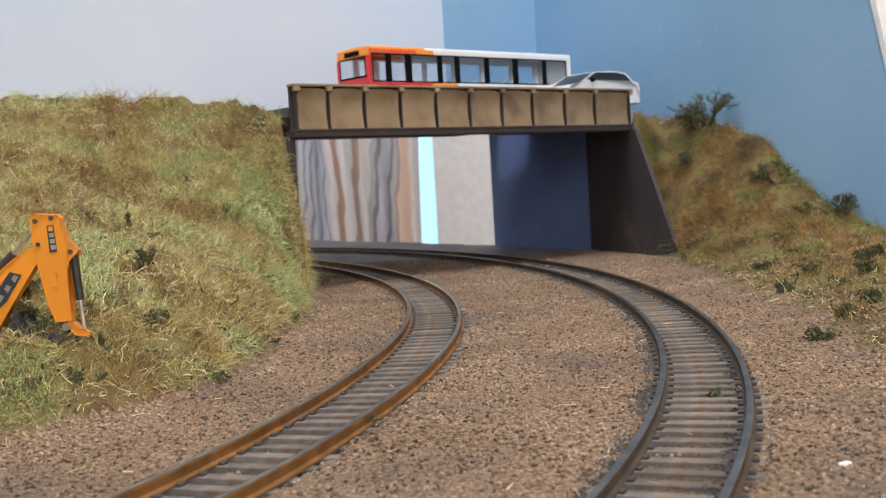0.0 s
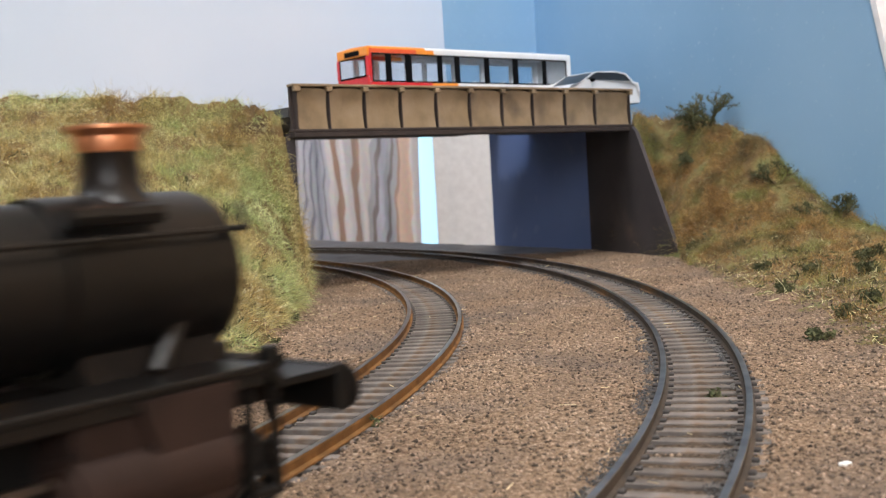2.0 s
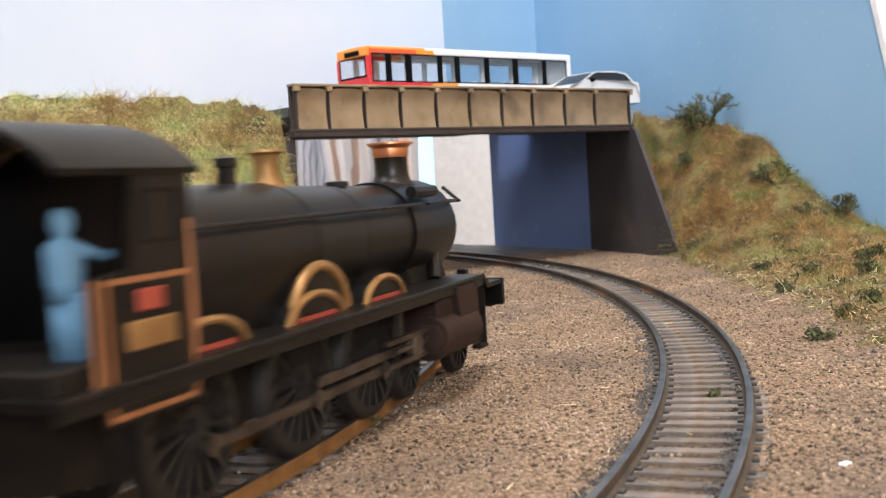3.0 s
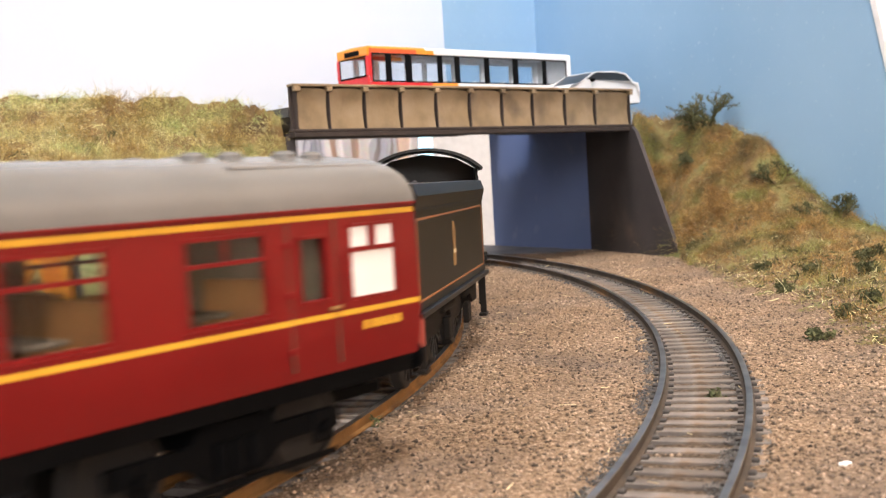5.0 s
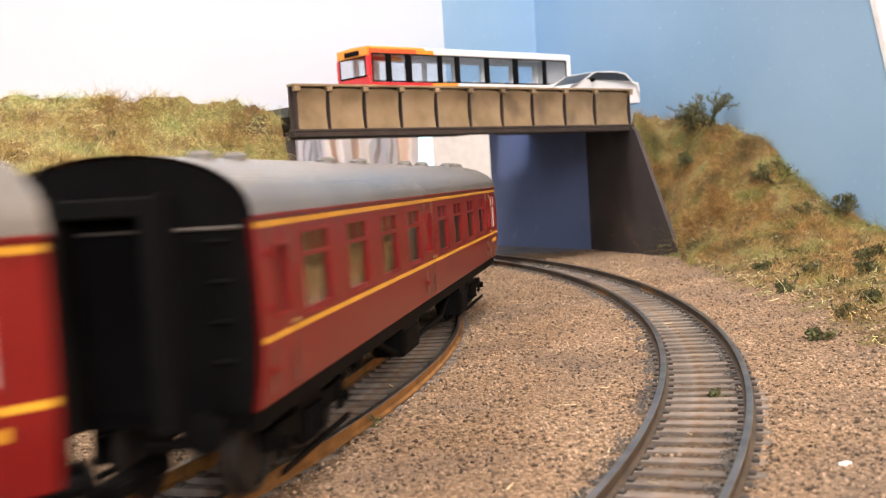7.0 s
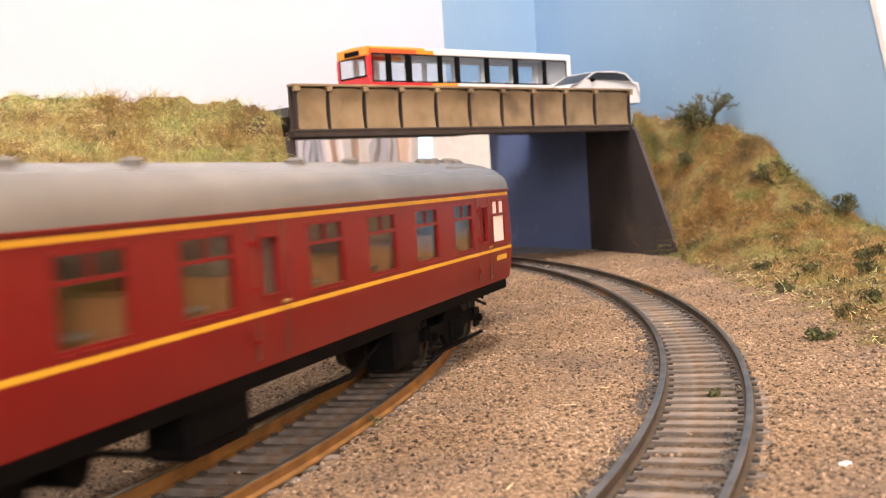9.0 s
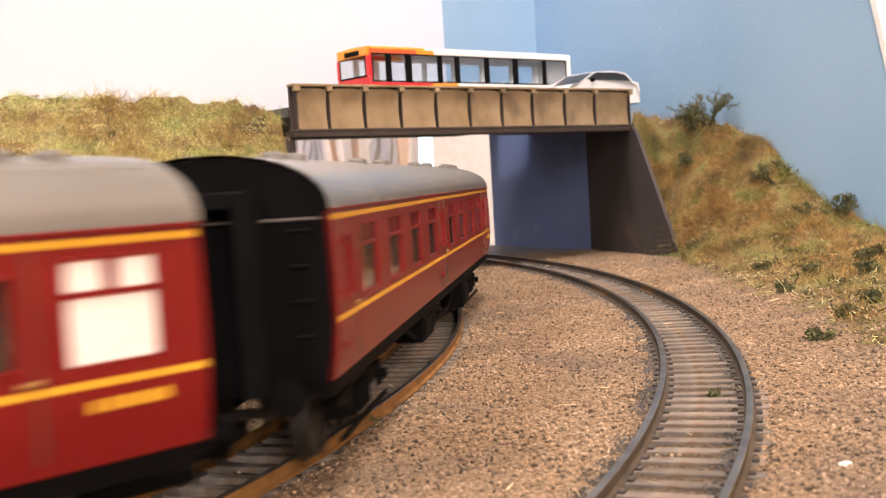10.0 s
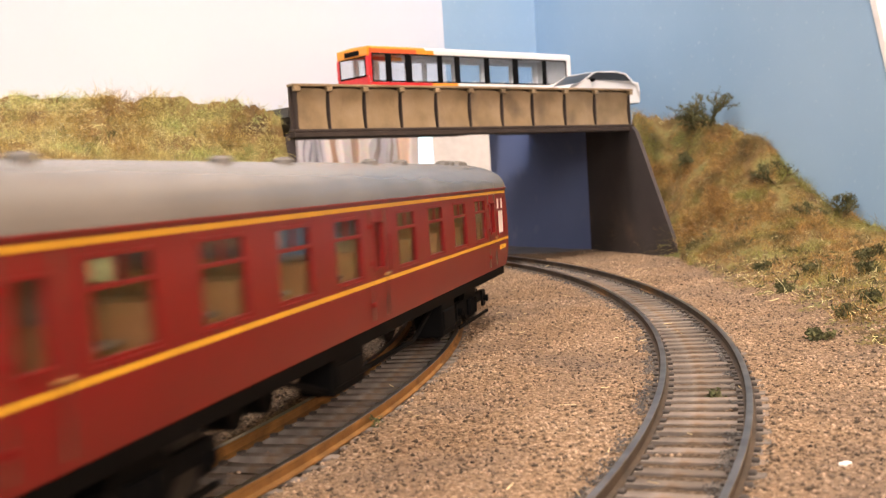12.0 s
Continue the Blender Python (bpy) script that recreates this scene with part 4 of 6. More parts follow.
# ---- locomotive and tender ----
def build_loco():
    root = tagged(new("steam_locomotive"), "black weathered model steam locomotive with a copper capped chimney", "locomotive")
    P = 22.0
    # frames and running plates
    for s in (-1, 1):
        bm = bmesh.new()
        prism(bm, [(-46, 10), (-46, P - 1.4), (98, P - 1.4), (98, 15), (86, 15), (80, 11), (48, 11), (44, 8), (-30, 8)], "y", s * 6.6 - 0.5, s * 6.6 + 0.5)
        part("main_frame", bm, M["frame_dirt"], root)
        bm = bmesh.new()
        box(bm, -46, 86, min(s * 8.5, s * 17.2), max(s * 8.5, s * 17.2), P - 1.0, P, 0.2)
        box(bm, -46, 86, min(s * 16.4, s * 17.0), max(s * 16.4, s * 17.0), P - 2.6, P - 0.9, 0.15)
        part("running_plate", bm, M["soot"], root, "dirty black running plate")
        # splashers: hollow arched covers with brass beading
        for x, w in ((43, 8.4), (17, 9.2), (-13, 9.2)):
            bm = bmesh.new()
            arc = [(x + w * math.cos(a), P - 1.2 + 5.2 * math.sin(a)) for a in np.linspace(0.18, math.pi - 0.18, 15)]
            prism(bm, arc, "y", min(s * 9, s * 13.2), max(s * 9, s * 13.2))
            sp = part("splasher", bm, M["soot"], root)
            bm = bmesh.new()
            pipe(bm, [(u, s * 13.3, v) for u, v in arc], 0.65)
            part("beading", bm, M["brass"], sp, "dull brass splasher beading")
            bm = bmesh.new()
            box(bm, x - w * 0.7, x + w * 0.7, min(s * 13.2, s * 13.5), max(s * 13.2, s * 13.5), P + 0.02, P + 0.7)
            part("red_line", bm, M["plate_red"], sp)
        bm = bmesh.new()
        arc = [(20 + 9.4 * math.cos(a), P - 1 + 9.2 * math.sin(a)) for a in np.linspace(0.15, math.pi - 0.15, 19)]
        prism(bm, arc, "y", min(s * 8, s * 12.4), max(s * 8, s * 12.4))
        sp = part("inner_splasher", bm, M["soot"], root)
        bm = bmesh.new()
        pipe(bm, [(u, s * 12.4, v) for u, v in arc], 0.9, 8)
        part("beading", bm, M["brass"], sp)
        # cylinders, slide bars
        bm = bmesh.new()
        tube(bm, (60, s * 14, 11.5), (80, s * 14, 11.5), 4.6, seg=16)
        tube(bm, (59, s * 14, 11.5), (81, s * 14, 11.5), 3.4, seg=14)
        box(bm, 61, 79, min(s * 7, s * 16), max(s * 7, s * 16), 12, P - 1.2, 0.4)
        prism(bm, [(72, 8.5), (80, 7.2), (81, P - 1.2), (68, P - 1.2)], "y", min(s * 15.8, s * 17.4), max(s * 15.8, s * 17.4))
        cyl = part("cylinder", bm, M["rust_casing"], root, "dirty red brown steam cylinder")
        bm = bmesh.new()
        for z in (9.3, 13.7):
            box(bm, 40, 60, s * 14 - 0.6, s * 14 + 0.6, z - 0.45, z + 0.45)
        box(bm, 47.6, 48.6, s * 13 - 0.8, s * 13 + 0.8, 13, P - 1)
        part("slide_bar", bm, M["rod"], cyl)
        for x in (86, -34):
            bm = bmesh.new()
            box(bm, x - 2.5, x + 2.5, s * 15.5 - 1, s * 15.5 + 1, 5.5, 6.3)
            box(bm, x - 2.3, x - 1.7, s * 15.5 - 0.8, s * 15.5 + 0.8, 6, P - 1)
            box(bm, x + 1.7, x + 2.3, s * 15.5 - 0.8, s * 15.5 + 0.8, 6, P - 1)
            part("foot_step", bm, M["frame_dirt"], root)
        bm = bmesh.new()
        tube(bm, (76, s * 9.5, P), (81, s * 7.5, P + 6), 1.3, seg=8)
        tube(bm, (81, s * 7.5, P + 6), (81, s * 6.5, P + 9), 1.2, seg=8)
        part("steam_pipe", bm, M["soot"], root)
        # handrail along the boiler
        bm = bmesh.new()
        tube(bm, (-16, s * 12.2, 38.4), (90, s * 10.6, 38.4), 0.42, seg=6)
        tube(bm, (90, s * 10.6, 38.4), (92.5, s * 6, 41.5), 0.4, seg=6)
        part("handrail", bm, M["soot"], root)
        for x in (0, 24, 48, 70, 88):
            bm = bmesh.new()
            tube(bm, (x, s * 9, 38.4), (x, s * 11.9, 38.4), 0.5, 0.35, 6)
            part("handrail_knob", bm, M["soot"], root)
        bm = bmesh.new()
        tube(bm, (66, s * 9.5, 41), (78, s * 9.5, 41), 1.3, seg=8)
        part("ejector_pipe", bm, M["soot"], root)
    # boiler, firebox, smokebox
    bm = bmesh.new()
    lathe(bm, [(10.9, 22), (10.9, 24), (11.0, 24), (11.0, 25), (10.7, 25), (10.3, 44), (10.35, 44), (10.35, 45.2), (10.1, 45.2), (9.9, 64), (9.9, 66)], (0, 0, 33), "x", 32)
    boiler = part("boiler", bm, M["soot"], root, "sooty black tapered boiler", smooth=False)
    bm = bmesh.new()
    top = [(11.6 * math.sin(a), 33 + 11.4 * math.cos(a)) for a in np.linspace(-math.pi * 0.62, math.pi * 0.62, 21)]
    prism(bm, [(-9.5, P)] + top + [(9.5, P)], "x", -20, 22)
    part("firebox", bm, M["soot"], root)
    bm = bmesh.new()
    lathe(bm, [(9.9, 66), (10.5, 66), (10.5, 88), (10.2, 89), (8.8, 89.4), (8.6, 90.2), (6.5, 91.2), (2, 91.8), (0.05, 92)], (0, 0, 33), "x", 32)
    smoke = part("smokebox", bm, M["soot"], root, "black smokebox with a round door")
    bm = bmesh.new()
    prism(bm, [(-8, P - 1), (8, P - 1), (6.5, 26), (-6.5, 26)], "x", 68, 87)
    part("saddle", bm, M["frame_dirt"], smoke)
    bm = bmesh.new()
    lathe(bm, [(0.1, 92), (0.8, 92.3), (0.8, 93.2), (0.1, 93.4)], (0, 0, 33), "x", 8)
    for a in (0.5, 2.4):
        tube(bm, (93, 0, 33), (93, 3 * math.cos(a), 33 + 3 * math.sin(a)), 0.3, seg=5)
    part("door_dart", bm, M["rod"], smoke)
    bm = bmesh.new()
    lathe(bm, [(5.2, 0), (4.2, 1.2), (3.7, 2.6), (3.6, 6.2), (3.7, 6.4)], (78, 0, 42.4), "z", 24)
    ch = part("chimney", bm, M["soot"], root, "black chimney with a copper cap")
    bm = bmesh.new()
    lathe(bm, [(3.75, 6.3), (3.95, 7.2), (3.9, 8.2), (4.4, 8.8), (5.0, 9.1), (5.0, 9.5), (4.2, 9.6), (3.2, 9.0), (3.0, 6.5)], (78, 0, 42.4), "z", 24)
    part("copper_cap", bm, M["copper"], ch, "bright copper chimney cap")
    bm = bmesh.new()
    lathe(bm, [(3.4, 0), (2.7, 1.0), (2.2, 2.6), (2.1, 5.0), (2.5, 6.0), (3.3, 6.5), (3.2, 6.9), (2.0, 6.9), (1.9, 4)], (26.5, 0, 43), "z", 20)
    part("safety_valve_bonnet", bm, M["brass"], root, "dull brass safety valve bonnet")
    bm = bmesh.new()
    lathe(bm, [(1.6, 0), (1.6, 3.4), (2.0, 3.6), (2.0, 5.0), (0.1, 5.4)], (14, 0, 43.5), "z", 10)
    part("whistle", bm, M["soot"], root)
    bm = bmesh.new()
    lathe(bm, [(2.4, 0), (2.3, 0.9), (0.1, 1.2)], (52, 0, 43.0), "z", 12)
    part("top_feed_cap", bm, M["soot"], root)
    # front platform and buffer beam
    bm = bmesh.new()
    prism(bm, [(86, P), (86, P - 1.2), (88, P - 3.4), (98, P - 3.4), (98, P - 2.4), (89, P - 2.4)], "y", -17.2, 17.2)
    part("front_platform", bm, M["soot"], root)
    bm = bmesh.new()
    box(bm, 97.4, 99, -17.4, 17.4, 13.6, P - 2.2, 0.2)
    beam = part("buffer_beam", bm, M["soot"], root, "dirty black buffer beam")
    for y in (-11.6, 11.6):
        bm = bmesh.new()
        lathe(bm, [(2.4, 0), (2.0, 1), (1.6, 3), (1.2, 3.2), (1.2, 4.4), (3.2, 4.5), (3.3, 5.0), (0.05, 5.5)], (99, y, 15.6), "x", 16)
        part("buffer", bm, M["frame_dirt"], beam)
    bm = bmesh.new()
    for y in (-10.5, 0.0, 9):
        box(bm, 92, 94.4, y, y + 2.2, P - 2.4, P + 0.6, 0.3)
    part("lamp_iron", bm, M["soot"], beam)
    bm = bmesh.new()
    box(bm, 91, 97, -4, 4, P - 2.4, P - 1.4, 0.3)
    tube(bm, (99, 0, 16), (101, 0, 10), 0.6, seg=6)
    part("coupling_hook", bm, M["frame_dirt"], beam)
    # cab
    cabs = {}
    for s in (-1, 1):
        bm = bmesh.new()
        prism(bm, [(-38, P - 5), (-20, P - 5), (-20, 46.4), (-31, 46.4), (-31, 36.5), (-32.4, 34.8), (-38, 34.2)], "y", min(s * 15.6, s * 16.4), max(s * 15.6, s * 16.4))
        cabs[s] = part("cab_side", bm, M["soot"], root, "black cab side with a cut-away opening")
    bm = bmesh.new()
    prism(bm, [(-16.4, P), (16.4, P), (16.4, 46.2), (10, 50), (0, 51.6), (-10, 50), (-16.4, 46.2)], "x", -20.8, -19.9)
    part("cab_front", bm, M["soot"], root)
    bm = bmesh.new()
    arc = [(17.4 * math.sin(a) / math.sin(1.05), 46.4 + 6.4 * (math.cos(a) - math.cos(1.05)) / (1 - math.cos(1.05))) for a in np.linspace(-1.05, 1.05, 21)]
    prism(bm, arc + [(y * 0.98, z - 0.8) for y, z in arc[::-1]], "x", -44, -18.5)
    part("cab_roof", bm, M["soot"], root, "curved black cab roof")
    bm = bmesh.new()
    box(bm, -46, -20, -15.5, 15.5, P - 1.2, P - 0.2)
    box(bm, -44, -21, -14.5, 14.5, P - 0.2, 24.5, 0.3)
    part("cab_floor", bm, M["frame_dirt"], root)
    for s in (-1, 1):
        cab = cabs[s]
        bm = bmesh.new()
        y0, y1 = min(s * 16.42, s * 16.55), max(s * 16.42, s * 16.55)
        ring(bm, -37.2, -20.6, P - 4.4, 33.8, 0.7, y0, y1)
        part("cab_lining", bm, M["orange_line"], cab, "orange cab lining")
        bm = bmesh.new()
        box(bm, -33.6, -24.6, min(s * 16.42, s * 16.9), max(s * 16.42, s * 16.9), 25.2, 28.6, 0.15)
        part("number_plate", bm, M["brass"], cab, "brass plate without readable figures")
        bm = bmesh.new()
        box(bm, -31.4, -26.6, min(s * 16.42, s * 16.8), max(s * 16.42, s * 16.8), 29.6, 32.2, 0.15)
        part("route_plate", bm, M["plate_red"], cab)
        bm = bmesh.new()
        tube(bm, (-38.6, s * 16.2, P), (-38.6, s * 16.2, 34), 0.35, seg=6)
        tube(bm, (-20.8, s * 16.7, P + 1), (-20.8, s * 16.7, 40), 0.35, seg=6)
        part("cab_handrail", bm, M["orange_line"], cab)
        bm = bmesh.new()
        ring(bm, -29.4, -22.4, 37.4, 44.0, 0.6, s * 16.3, s * 16.6)
        part("cab_window_frame", bm, M["frame_dirt"], cab)
    # wheels and rods
    for x in (88, 60):
        wheelset(root, x, 6.0, spokes=10)
    for x in (43, 17, -13):
        wheelset(root, x, 11.3, spokes=18, mat=M["wheel"])
    for s in (-1, 1):
        bm = bmesh.new()
        box(bm, -14.5, 44.5, s * 10.6 - 0.35, s * 10.6 + 0.35, -0.9, 0.9, 0.15)
        for x in (43, 17, -13):
            lathe(bm, [(1.7, s * 10.1), (1.7, s * 11.3), (0.1, s * 11.5)], (x, 0, 0), "y", 12)
        r = part("coupling_rod", bm, M["rod"], root, "oily steel coupling rod")
        r["crank"] = s
        bm = bmesh.new()
        tube(bm, (44, s * 14, 11.5), (60, s * 14, 11.5), 0.6, seg=8)
        box(bm, 51, 55, s * 14 - 1.1, s * 14 + 1.1, 9.8, 13.2, 0.3)
        box(bm, 17, 53, s * 12.4 - 0.4, s * 12.4 + 0.4, 10.4, 12.2, 0.15)
        part("crosshead", bm, M["rod"], root)
    # the front end is a little longer than drawn
    longer = Matrix.Translation((-0.03, 0, 0)) @ Matrix.Diagonal((1.035, 1, 1, 1)) @ Matrix.Translation((0.03, 0, 0))
    for o in root.children_recursive:
        if "radius" in o:
            o.matrix_basis = mm(-30 + (o.matrix_basis.translation.x / MM + 30) * 1.035, 0, o["radius"])
        elif "radius" not in o.parent:
            o.data.transform(longer)
    return root


def build_tender():
    root = tagged(new("locomotive_tender"), "weathered black tender with orange lining and coal", "tender")
    F, B = 50, -46
    bm = bmesh.new()
    body = [(-16.0, 17.5), (16.0, 17.5), (16.0, 37.0), (16.6, 38.4), (17.0, 40.2), (16.2, 42.6), (13.2, 42.8), (13.0, 37.5), (-13.0, 37.5), (-13.2, 42.8), (-16.2, 42.6), (-17.0, 40.2), (-16.6, 38.4), (-16.0, 37.0)]
    prism(bm, body, "x", B, F)
    tank = part("tank", bm, M["soot"], root, "black tender tank with flared top")
    bm = bmesh.new()
    box(bm, B, B + 3, -13, 13, 37, 43, 0.3)
    box(bm, F - 2, F, -13, 13, 37, 42, 0.3)
    part("bulkhead", bm, M["soot"], tank)
    for s in (-1, 1):
        bm = bmesh.new()
        y0, y1 = min(s * 16.02, s * 16.16), max(s * 16.02, s * 16.16)
        ring(bm, B + 2, F - 2, 19.2, 35.8, 0.45, y0, y1)
        part("orange_lining", bm, M["orange_line"], tank, "thin orange lining")
        bm = bmesh.new()
        box(bm, B, F, min(s * 16, s * 16.5), max(s * 16, s * 16.5), 37.2, 37.7)
        part("bead", bm, M["soot"], tank)
        bm = bmesh.new()
        prism(bm, [(-1.6, 23), (1.6, 23), (1.8, 26), (1.2, 28), (1.9, 30), (1.4, 33.4), (-1.4, 33.4), (-1.9, 30), (-1.2, 28), (-1.8, 26)], "y", min(s * 16.02, s * 16.14), max(s * 16.02, s * 16.14))
        part("crest", bm, M["brass"], tank, "worn golden crest")
        bm = bmesh.new()
        box(bm, -1.8, 1.8, min(s * 16.1, s * 16.2), max(s * 16.1, s * 16.2), 26.0, 26.9)
        part("crest_band", bm, M["straw"], tank)
        bm = bmesh.new()
        box(bm, B - 1, F + 1, min(s * 10, s * 17), max(s * 10, s * 17), 16.2, 17.5, 0.2)
        part("footplate", bm, M["soot"], root)
        bm = bmesh.new()
        prism(bm, [(B, 9.5), (B, 16.2), (F, 16.2), (F, 9.5), (F - 8, 9.5), (F - 12, 12.5), (22, 12.5), (18, 9), (8, 9), (4, 12.5), (-6, 12.5), (-10, 9), (-22, 9), (-26, 12.5), (B + 10, 12.5), (B + 6, 9.5)], "y",
              s * 12.6 - 0.6, s * 12.6 + 0.6)
        for x in (-30, 0, 30):
            box(bm, x - 2.4, x + 2.4, s * 13.4 - 0.8, s * 13.4 + 0.8, 5.5, 11, 0.3)
            box(bm, x - 8, x + 8, s * 13.6 - 0.6, s * 13.6 + 0.6, 12.6, 14.2, 0.3)
        for x in (F - 3, B + 4):
            box(bm, x - 2.5, x + 2.5, s * 15.5 - 1, s * 15.5 + 1, 5, 5.8)
            box(bm, x - 0.5, x + 0.5, s * 15.5 - 0.8, s * 15.5 + 0.8, 5.5, 16.4)
        part("tender_frame", bm, M["frame_dirt"], root)
        bm = bmesh.new()
        tube(bm, (F + 0.8, s * 15.6, 18), (F + 0.8, s * 15.6, 36), 0.35, seg=6)
        part("front_handrail", bm, M["frame_dirt"], root)
    rng = random.Random(8)
    bm = bmesh.new()
    for k in range(130):
        x, y = rng.uniform(-34, 44), rng.uniform(-11.5, 11.5)
        z = 38.2 + 3.2 * (1 - (y / 13) ** 2) + rng.uniform(-1, 0.8)
        r = rng.uniform(1.0, 2.2)
        vs = bmesh.ops.create_icosphere(bm, subdivisions=1, radius=r)["verts"]
        for v in vs:
            v.co = Vector((v.co.x * rng.uniform(0.8, 1.2), v.co.y, v.co.z * 0.75)) + Vector((x, y, z)) + Vector((rng.uniform(-.4, .4), rng.uniform(-.4, .4), rng.uniform(-.3, .3)))
    part("coal_load", bm, M["coal"], root, "heap of shiny black coal")
    bm = bmesh.new()
    box(bm, B - 1, B + 0.2, -17, 17, 11, 17.4, 0.2)
    for y in (-11.6, 11.6):
        lathe(bm, [(2.2, 0), (1.4, -4), (1.2, -4), (1.2, -6), (3.1, -6.1), (0.05, -7)], (B - 1, y, 14.8), "x", 14)
    part("rear_beam", bm, M["plate_red"], root, "faded red rear buffer beam")
    for x in (-30, 0, 30):
        wheelset(root, x, 8.0, spokes=12)
    return root


LOCO, TENDER = build_loco(), build_tender()


def build_figure():
    """The small painted figure in the cab: one plain mesh."""
    bm = bmesh.new()
    for y in (-1.0, 1.0):
        tube(bm, (0, y, 0), (0, y * 0.9, 8), 1.15, 1.25, 10)
    lathe(bm, [(0.1, 7), (1.9, 7), (1.9, 9), (2.3, 12.4), (1.9, 13.8), (0.9, 14.3), (0.9, 14.8), (1.3, 15.6), (1.3, 16.8), (0.8, 17.7), (0.1, 17.9)], seg=14)
    tube(bm, (0.4, -2.0, 13), (3.4, -2.6, 11.8), 0.8, 0.7, 8)
    tube(bm, (3.4, -2.6, 11.8), (6.0, -2.2, 12.2), 0.7, 0.5, 8)
    tube(bm, (0, 2.0, 13), (0.6, 2.8, 8.6), 0.8, 0.6, 8)
    ob = part("toy_figure", bm, M["denim"], smooth=True)
    return tagged(ob, "small plain blue painted toy figure in the cab", "figure")


FIGURE = build_figure()


# ---- vehicles on the bridge ----
DECK = 78.0


def build_bus():
    """Local x runs from the front back along the near side, y away across the bus, z up from the road."""
    root = tagged(new("model_bus"), "red, orange and white single-deck model bus on the bridge", "bus")
    root.matrix_basis = mm(-31.8, 563, DECK, 0, 0, math.degrees(math.atan2(0.648, 0.762))) @ Matrix.Diagonal((1.03, 1, 1, 1))
    L, W, H = 147.0, 29.0, 37.3
    wins = [(0.8, 10.3), (12.6, 23.2), (25.9, 44.8), (46.8, 57.0), (59.1, 78.6), (80.8, 100.3), (103.1, 124.0), (125.8, 143.6)]
    zb, zt = 19.2, 33.2

    def panel(name, x0, x1, y0, y1, z0, z1, mat, bev=0.3, label=""):
        bm = bmesh.new()
        box(bm, x0, x1, y0, y1, z0, z1, bev)
        return part(name, bm, mat, root, label)

    for y0, y1, sgn in ((0, 1.0, -1), (W - 1.0, W, 1)):
        panel("lower_panel", 0, 50, y0, y1, 3.5, 16.4, M["bus_red"], 0.15, "red lower side panel")
        panel("lower_panel", 50.05, L, y0, y1, 3.5, 16.4, M["bus_white"], 0.15, "white lower side panel")
        panel("waist_panel", 0, 40, y0, y1, 16.45, zb - 0.6, M["bus_red"], 0.1)
        panel("waist_panel", 40.05, 58, y0, y1, 16.45, zb - 0.6, M["bus_orange"], 0.1)
        panel("waist_panel", 58.05, L, y0, y1, 16.45, zb - 0.6, M["bus_white"], 0.1)
        panel("cant_panel", 0, 30, y0, y1, zt + 0.5, H - 1.4, M["bus_flame"], 0.1)
        panel("cant_panel", 30.05, 42, y0, y1, zt + 0.5, H - 1.4, M["bus_orange"], 0.1)
        panel("cant_panel", 42.05, L, y0, y1, zt + 0.5, H - 1.4, M["bus_white"], 0.1)
        edges = [0.0] + [v for w in wins for v in w] + [L]
        for a, b in zip(edges[0::2], edges[1::2]):
            panel("window_pillar", a, b, y0 + 0.02, y1 - 0.02, zb - 0.55, zt + 0.45, M["bus_white"] if (b == L and a > 140) or sgn > 0 else (M["bus_red"] if a == 0 else M["rubber"]), 0.05)
        for a, b in wins:
            yw = 0.35 if sgn < 0 else W - 0.65
            w = panel("window", a, b, yw, yw + 0.3, zb, zt, M["bus_glass"], 0, "tinted bus window")
            w.visible_shadow = False
            bm = bmesh.new()
            ring(bm, a, b, zb - 0.5, zt + 0.4, 0.75, 0.05 if sgn < 0 else W - 0.3, 0.34 if sgn < 0 else W - 0.05)
            part("window_frame", bm, M["rubber"] if sgn < 0 else M["bus_white"], w)
    # roof with rounded edges, orange at the front
    for x0, x1, mat in ((0, 36, M["bus_orange"]), (36.05, L, M["bus_white"])):
        bm = bmesh.new()
        prism(bm, [(0, H - 1.4), (0.25, H - 0.6), (1.2, H), (W / 2, H + 0.5), (W - 1.2, H), (W - 0.25, H - 0.6), (W, H - 1.4)], "x", x0, x1)
        part("roof", bm, mat, root)
    # front
    panel("front_panel", -1.2, 0, 0.6, W - 0.6, 3.5, 21.5, M["bus_red"], 0.5, "red front panel")
    panel("front_header", -1.0, 0, 0.6, W - 0.6, 32.2, H - 0.2, M["bus_orange"], 0.4)
    for y in (0.3, W - 3.0):
        panel("front_pillar", -1.1, 0, y, y + 2.7, 21.55, 32.15, M["bus_red"], 0.3)
    w = panel("windscreen", -0.8, -0.5, 3.0, W - 3.0, 21.5, 32.2, M["bus_glass"], 0)
    w.visible_shadow = False
    bm = bmesh.new()
    for a, b, c, d in ((3, W - 3, 21.5, 22.3), (3, W - 3, 31.5, 32.2), (3, 3.7, 22.3, 31.5), (W - 3.7, W - 3, 22.3, 31.5)):
        box(bm, -1.15, -0.82, a, b, c, d)
    part("windscreen_frame", bm, M["rubber"], w)
    panel("destination_box", -1.3, -1.02, 8, W - 8, 33.0, 35.6, M["rubber"], 0.1)
    panel("back_panel", L, L + 0.9, 0.4, W - 0.4, 3.5, H - 0.5, M["bus_white"], 0.4)
    panel("bus_floor", 0.5, L - 0.5, 1.2, W - 1.2, 5, 7, M["bus_white"], 0)
    bm = bmesh.new()
    prism(bm, [(0, 0), (3.5, 0), (5.2, 13), (3.9, 13), (2.8, 5), (0, 5)], "y", 0, 10)
    seat = part("bus_seat", bm, M["bus_white"], root, "pale moulded bus seat")
    seat.matrix_basis = mm(26, 2, 7)
